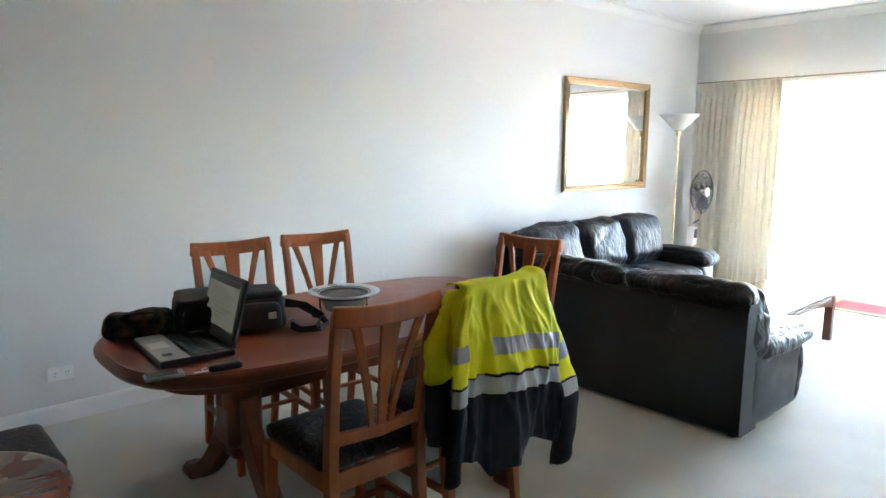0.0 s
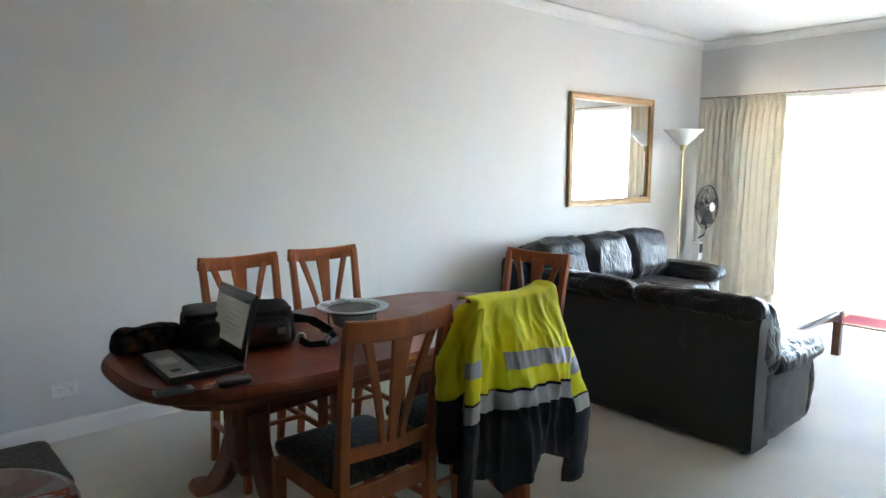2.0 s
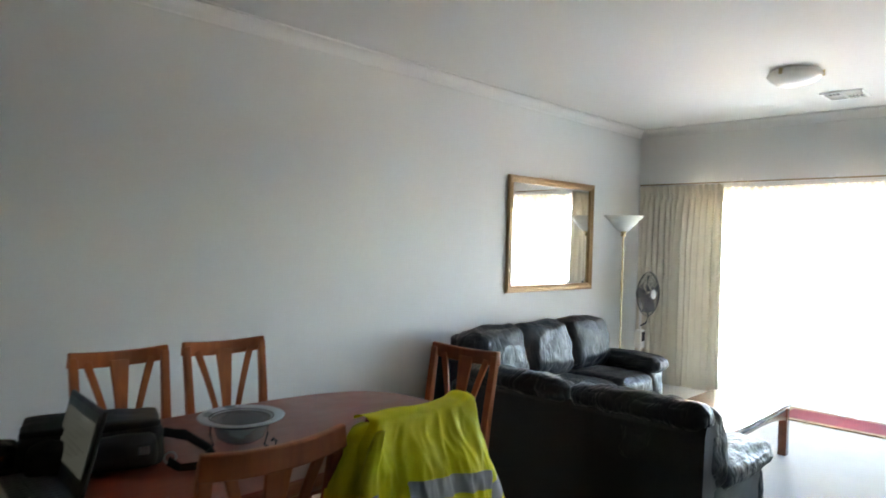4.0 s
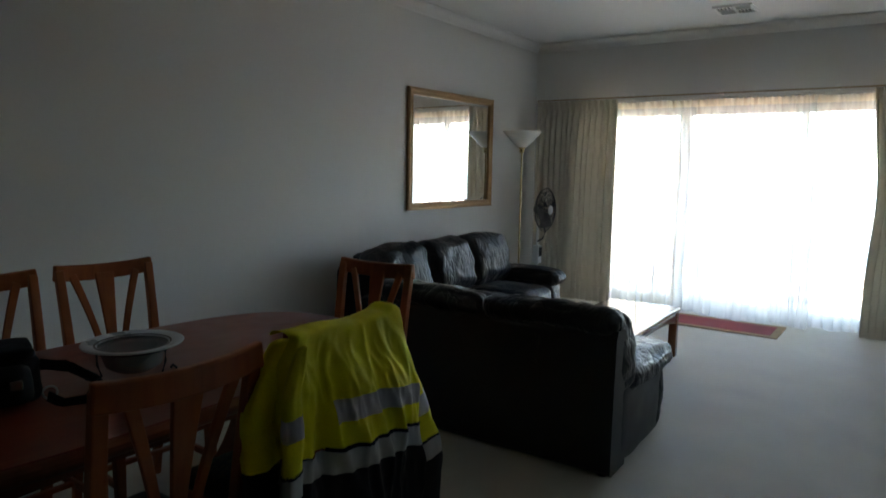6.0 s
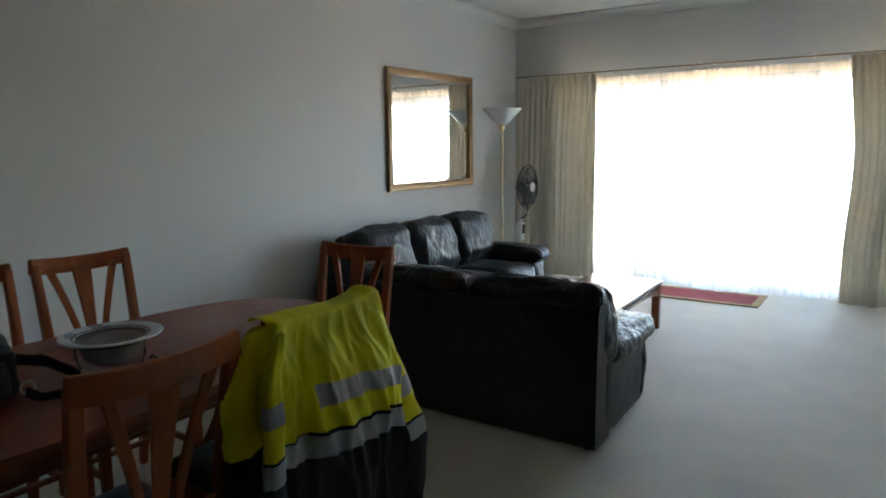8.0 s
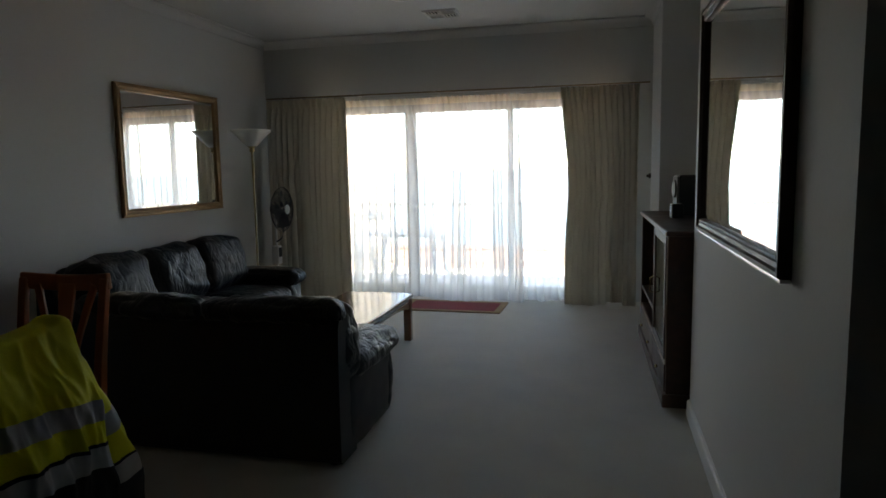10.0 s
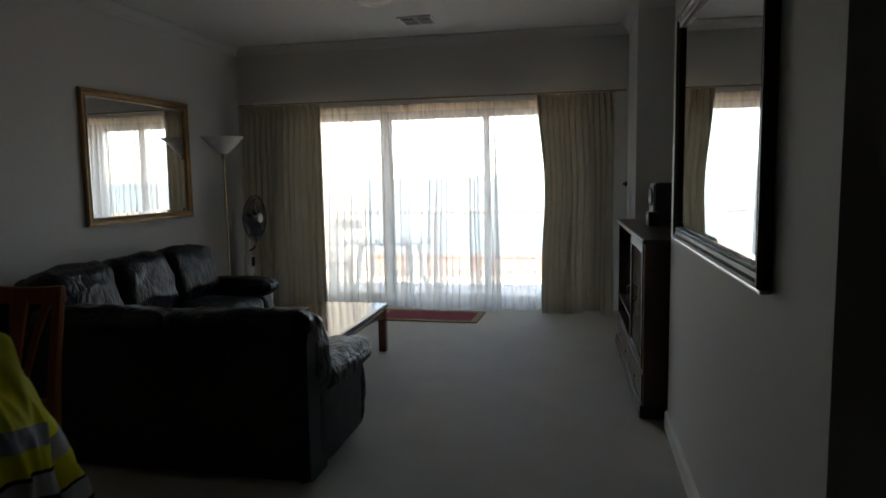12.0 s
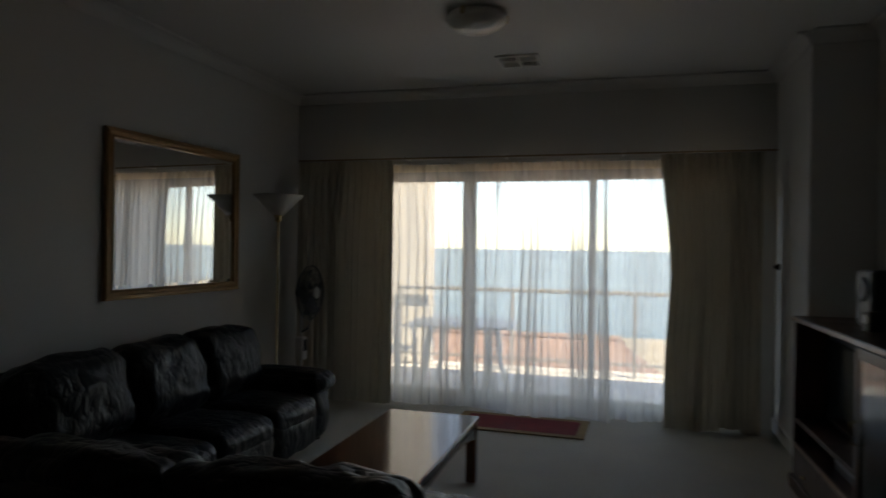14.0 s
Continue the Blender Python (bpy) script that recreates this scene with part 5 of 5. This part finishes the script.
for s in (-1, 1):
    part("rocker", box((0.011, s * 0.048 - 0.006, 0.012), (0.0145, s * 0.048 + 0.006, 0.028), 0.001), M_WHITEP, plate)
    for dy, dz in ((-0.007, 0.004), (0.007, 0.004), (0.0, -0.012)):
        part("slot", box((0.0108, s * 0.030 + dy - 0.0012, dz - 0.004), (0.0116, s * 0.030 + dy + 0.0012, dz + 0.004)), M_BLACK, plate)

# ---------------------------------------------------------------- balcony
M_CONC = material("balcony_tile", (0.60, 0.58, 0.55), 0.7, vary=0.08, scale=3, fine=60)
M_RENDER = material("cream_render", (0.68, 0.65, 0.60), 0.85, vary=0.05, scale=2, fine=80, bump=0.002, bump_scale=90)
structure("balcony_floor", box((-0.6, 7.30, -0.32), (6.2, 9.80, -0.10), 0.01), M_CONC, "pale tiled balcony floor outside the door", "balcony")
structure("balcony_wall", box((-0.6, 9.46, -0.10), (0.60, 9.76, 3.4), 0.01), M_RENDER, "cream rendered wing wall at the edge of the balcony", "wall")
# added slab out of view; its depth sets how far the balcony is shaded
structure("balcony_soffit", box((-0.6, 7.30, 2.75), (6.2, 7.85, 2.95), 0.01), M_RENDER, "unseen cream slab added over the balcony to shade it", "balcony")
rl = thing("balcony_railing", "grey metal balcony railing with top and bottom rails", "railing")
part("top_rail", box((0.20, 9.36, 0.875), (6.2, 9.41, 0.925), 0.008), M_RAIL, rl)
part("bottom_rail", box((0.20, 9.37, 0.04), (6.2, 9.40, 0.075), 0.004), M_RAIL, rl)
for k in range(5):
    x = 0.24 + 1.46 * k
    part("post", box((x, 9.365, -0.10), (x + 0.04, 9.405, 0.875), 0.004), M_RAIL, rl)
M_RESIN = material("white_resin", (0.78, 0.78, 0.76), 0.45, vary=0.03)
ot = thing("outdoor_table", "white plastic outdoor table on the balcony", "outdoor table", pose(1.40, 8.2, -0.10))
part("tabletop", slab(superoval(0.58, 0.46, 3.0, 48), [(0.02, 0.685), (0.0, 0.69), (0.0, 0.712), (0.012, 0.72)]), M_RESIN, ot)
for sx in (-1, 1):
    for sy in (-1, 1):
        part("leg", tube([(sx * 0.30, sy * 0.24, 0.69), (sx * 0.33, sy * 0.27, 0.5), (sx * 0.34, sy * 0.29, 0.25), (sx * 0.42, sy * 0.35, 0.0)], [0.045, 0.032, 0.028, 0.03], 10), M_RESIN, ot, smooth=True)


def resin_chair(at):
    t = thing("outdoor_chair", "white plastic outdoor armchair on the balcony", "outdoor chair", at, "outdoor chairs")
    part("seat", puffy((-0.25, -0.22, 0.39), (0.25, 0.24, 0.42), 0.014, (0, 0, -0.008), cuts=8), M_RESIN, t, smooth=True)
    for k in range(5):
        x = -0.18 + 0.09 * k
        part("back_slat", bar([(x * 0.9, -0.21, 0.42), (x, -0.26, 0.62), (x * 1.05, -0.31, 0.80)], (0.055, 0.012), (1, 0, 0)), M_RESIN, t)
    part("back_frame", bar([(-0.25, -0.20, 0.42), (-0.26, -0.28, 0.72), (-0.18, -0.33, 0.84), (0.0, -0.34, 0.87), (0.18, -0.33, 0.84), (0.26, -0.28, 0.72), (0.25, -0.20, 0.42)], (0.035, 0.04), (0, 1, 0.2)), M_RESIN, t)
    for s in (-1, 1):
        part("armrest", bar([(s * 0.27, -0.26, 0.64), (s * 0.29, 0.0, 0.65), (s * 0.28, 0.20, 0.62), (s * 0.27, 0.24, 0.5)], (0.055, 0.025), (1, 0, 0)), M_RESIN, t)
        part("front_leg", bar([(s * 0.27, 0.24, 0.5), (s * 0.27, 0.23, 0.35), (s * 0.29, 0.26, 0.0)], (0.05, 0.045), (1, 0, 0)), M_RESIN, t)
        part("rear_leg", bar([(s * 0.24, -0.20, 0.40), (s * 0.26, -0.29, 0.0)], (0.05, 0.045), (1, 0, 0)), M_RESIN, t)
    return t


resin_chair(pose(0.56, 8.05, -0.10, 0, 0, -90))

# ---------------------------------------------------------------- neighbouring roofs, shore and sea
M_TERRA = material("terracotta_tile", (0.27, 0.18, 0.15), 0.8, vary=0.25, scale=0.8, fine=14, rand=0.0, bump=0.004, bump_scale=40)
M_BRICK = material("pale_brick", (0.45, 0.36, 0.28), 0.85, vary=0.12, scale=2, fine=30)


def house(label, x0, x1, y0, yr, ze, zr):
    """A house below the balcony: tiled hipped roof whose near slope rises from y0 to the ridge at yr."""
    t = thing("neighbour_house", label, "house", None, "neighbouring houses")
    ye = 2 * yr - y0
    own = bmesh.new()
    hip = (yr - y0) * 0.35
    cols = int((x1 - x0) / 0.075)
    rows_ = 24
    grid = []
    for j in range(rows_ + 1):
        v = j / rows_
        row = []
        for i in range(cols + 1):
            u = i / cols
            x = x0 + (x1 - x0) * u
            xl, xr = x0 + hip * v, x1 - hip * v
            x = min(max(x, xl), xr)
            z = ze + (zr - ze) * v + 0.035 * abs(math.sin(math.pi * i / 4)) + (0.03 if j % 2 else 0.0)
            row.append(own.verts.new((x, y0 + (yr - y0) * v, z)))
        grid.append(row)
    for j in range(rows_):
        for i in range(cols):
            own.faces.new((grid[j][i], grid[j][i + 1], grid[j + 1][i + 1], grid[j + 1][i]))
    part("roof", own, M_TERRA, t, "terracotta tiled roof")
    back = bmesh.new()
    q = [back.verts.new(p) for p in ((x0, y0, ze - 0.05), (x1, y0, ze - 0.05), (x1, ye, ze - 0.05), (x0, ye, ze - 0.05), (x0 + hip, yr, zr - 0.05), (x1 - hip, yr, zr - 0.05))]
    for f in ((1, 2, 5), (2, 3, 4, 5), (3, 0, 4), (0, 1, 2, 3)):
        back.faces.new([q[k] for k in f])
    part("roof_sides", back, M_TERRA, t)
    part("ridge_cap", tube([(x0 + hip, yr, zr + 0.05), (x1 - hip, yr, zr + 0.05)], 0.11, 8), M_TERRA, t)
    part("wall", box((x0 + 0.5, y0 + 0.5, -8.0), (x1 - 0.5, ye - 0.5, ze - 0.06)), M_BRICK, t)
    return t


house("single house with a terracotta tiled hipped roof below the balcony", -15.0, 5.2, 15.0, 21.5, -3.9, -1.28)
house("neighbouring house with a lower terracotta tiled roof", 5.6, 14.0, 16.0, 22.0, -4.2, -1.75)
M_SAND = material("pale_shore_ground", (0.36, 0.32, 0.25), 0.9, vary=0.15, scale=0.08, fine=2)
M_SEA = material("sea_water", (0.030, 0.070, 0.085), 0.25, vary=0.25, scale=0.006, fine=0.05, bump=0.25, bump_scale=0.35, spec=0.4)
structure("ground", box((-400, 7.4, -9.0), (400, 75, -8.0)), M_SAND, "pale sandy ground beyond the balcony", "ground")
structure("water", box((-4500, 75, -9.5), (4500, 4600, -8.4)), M_SEA, "calm blue-green sea reaching the horizon", "sea")
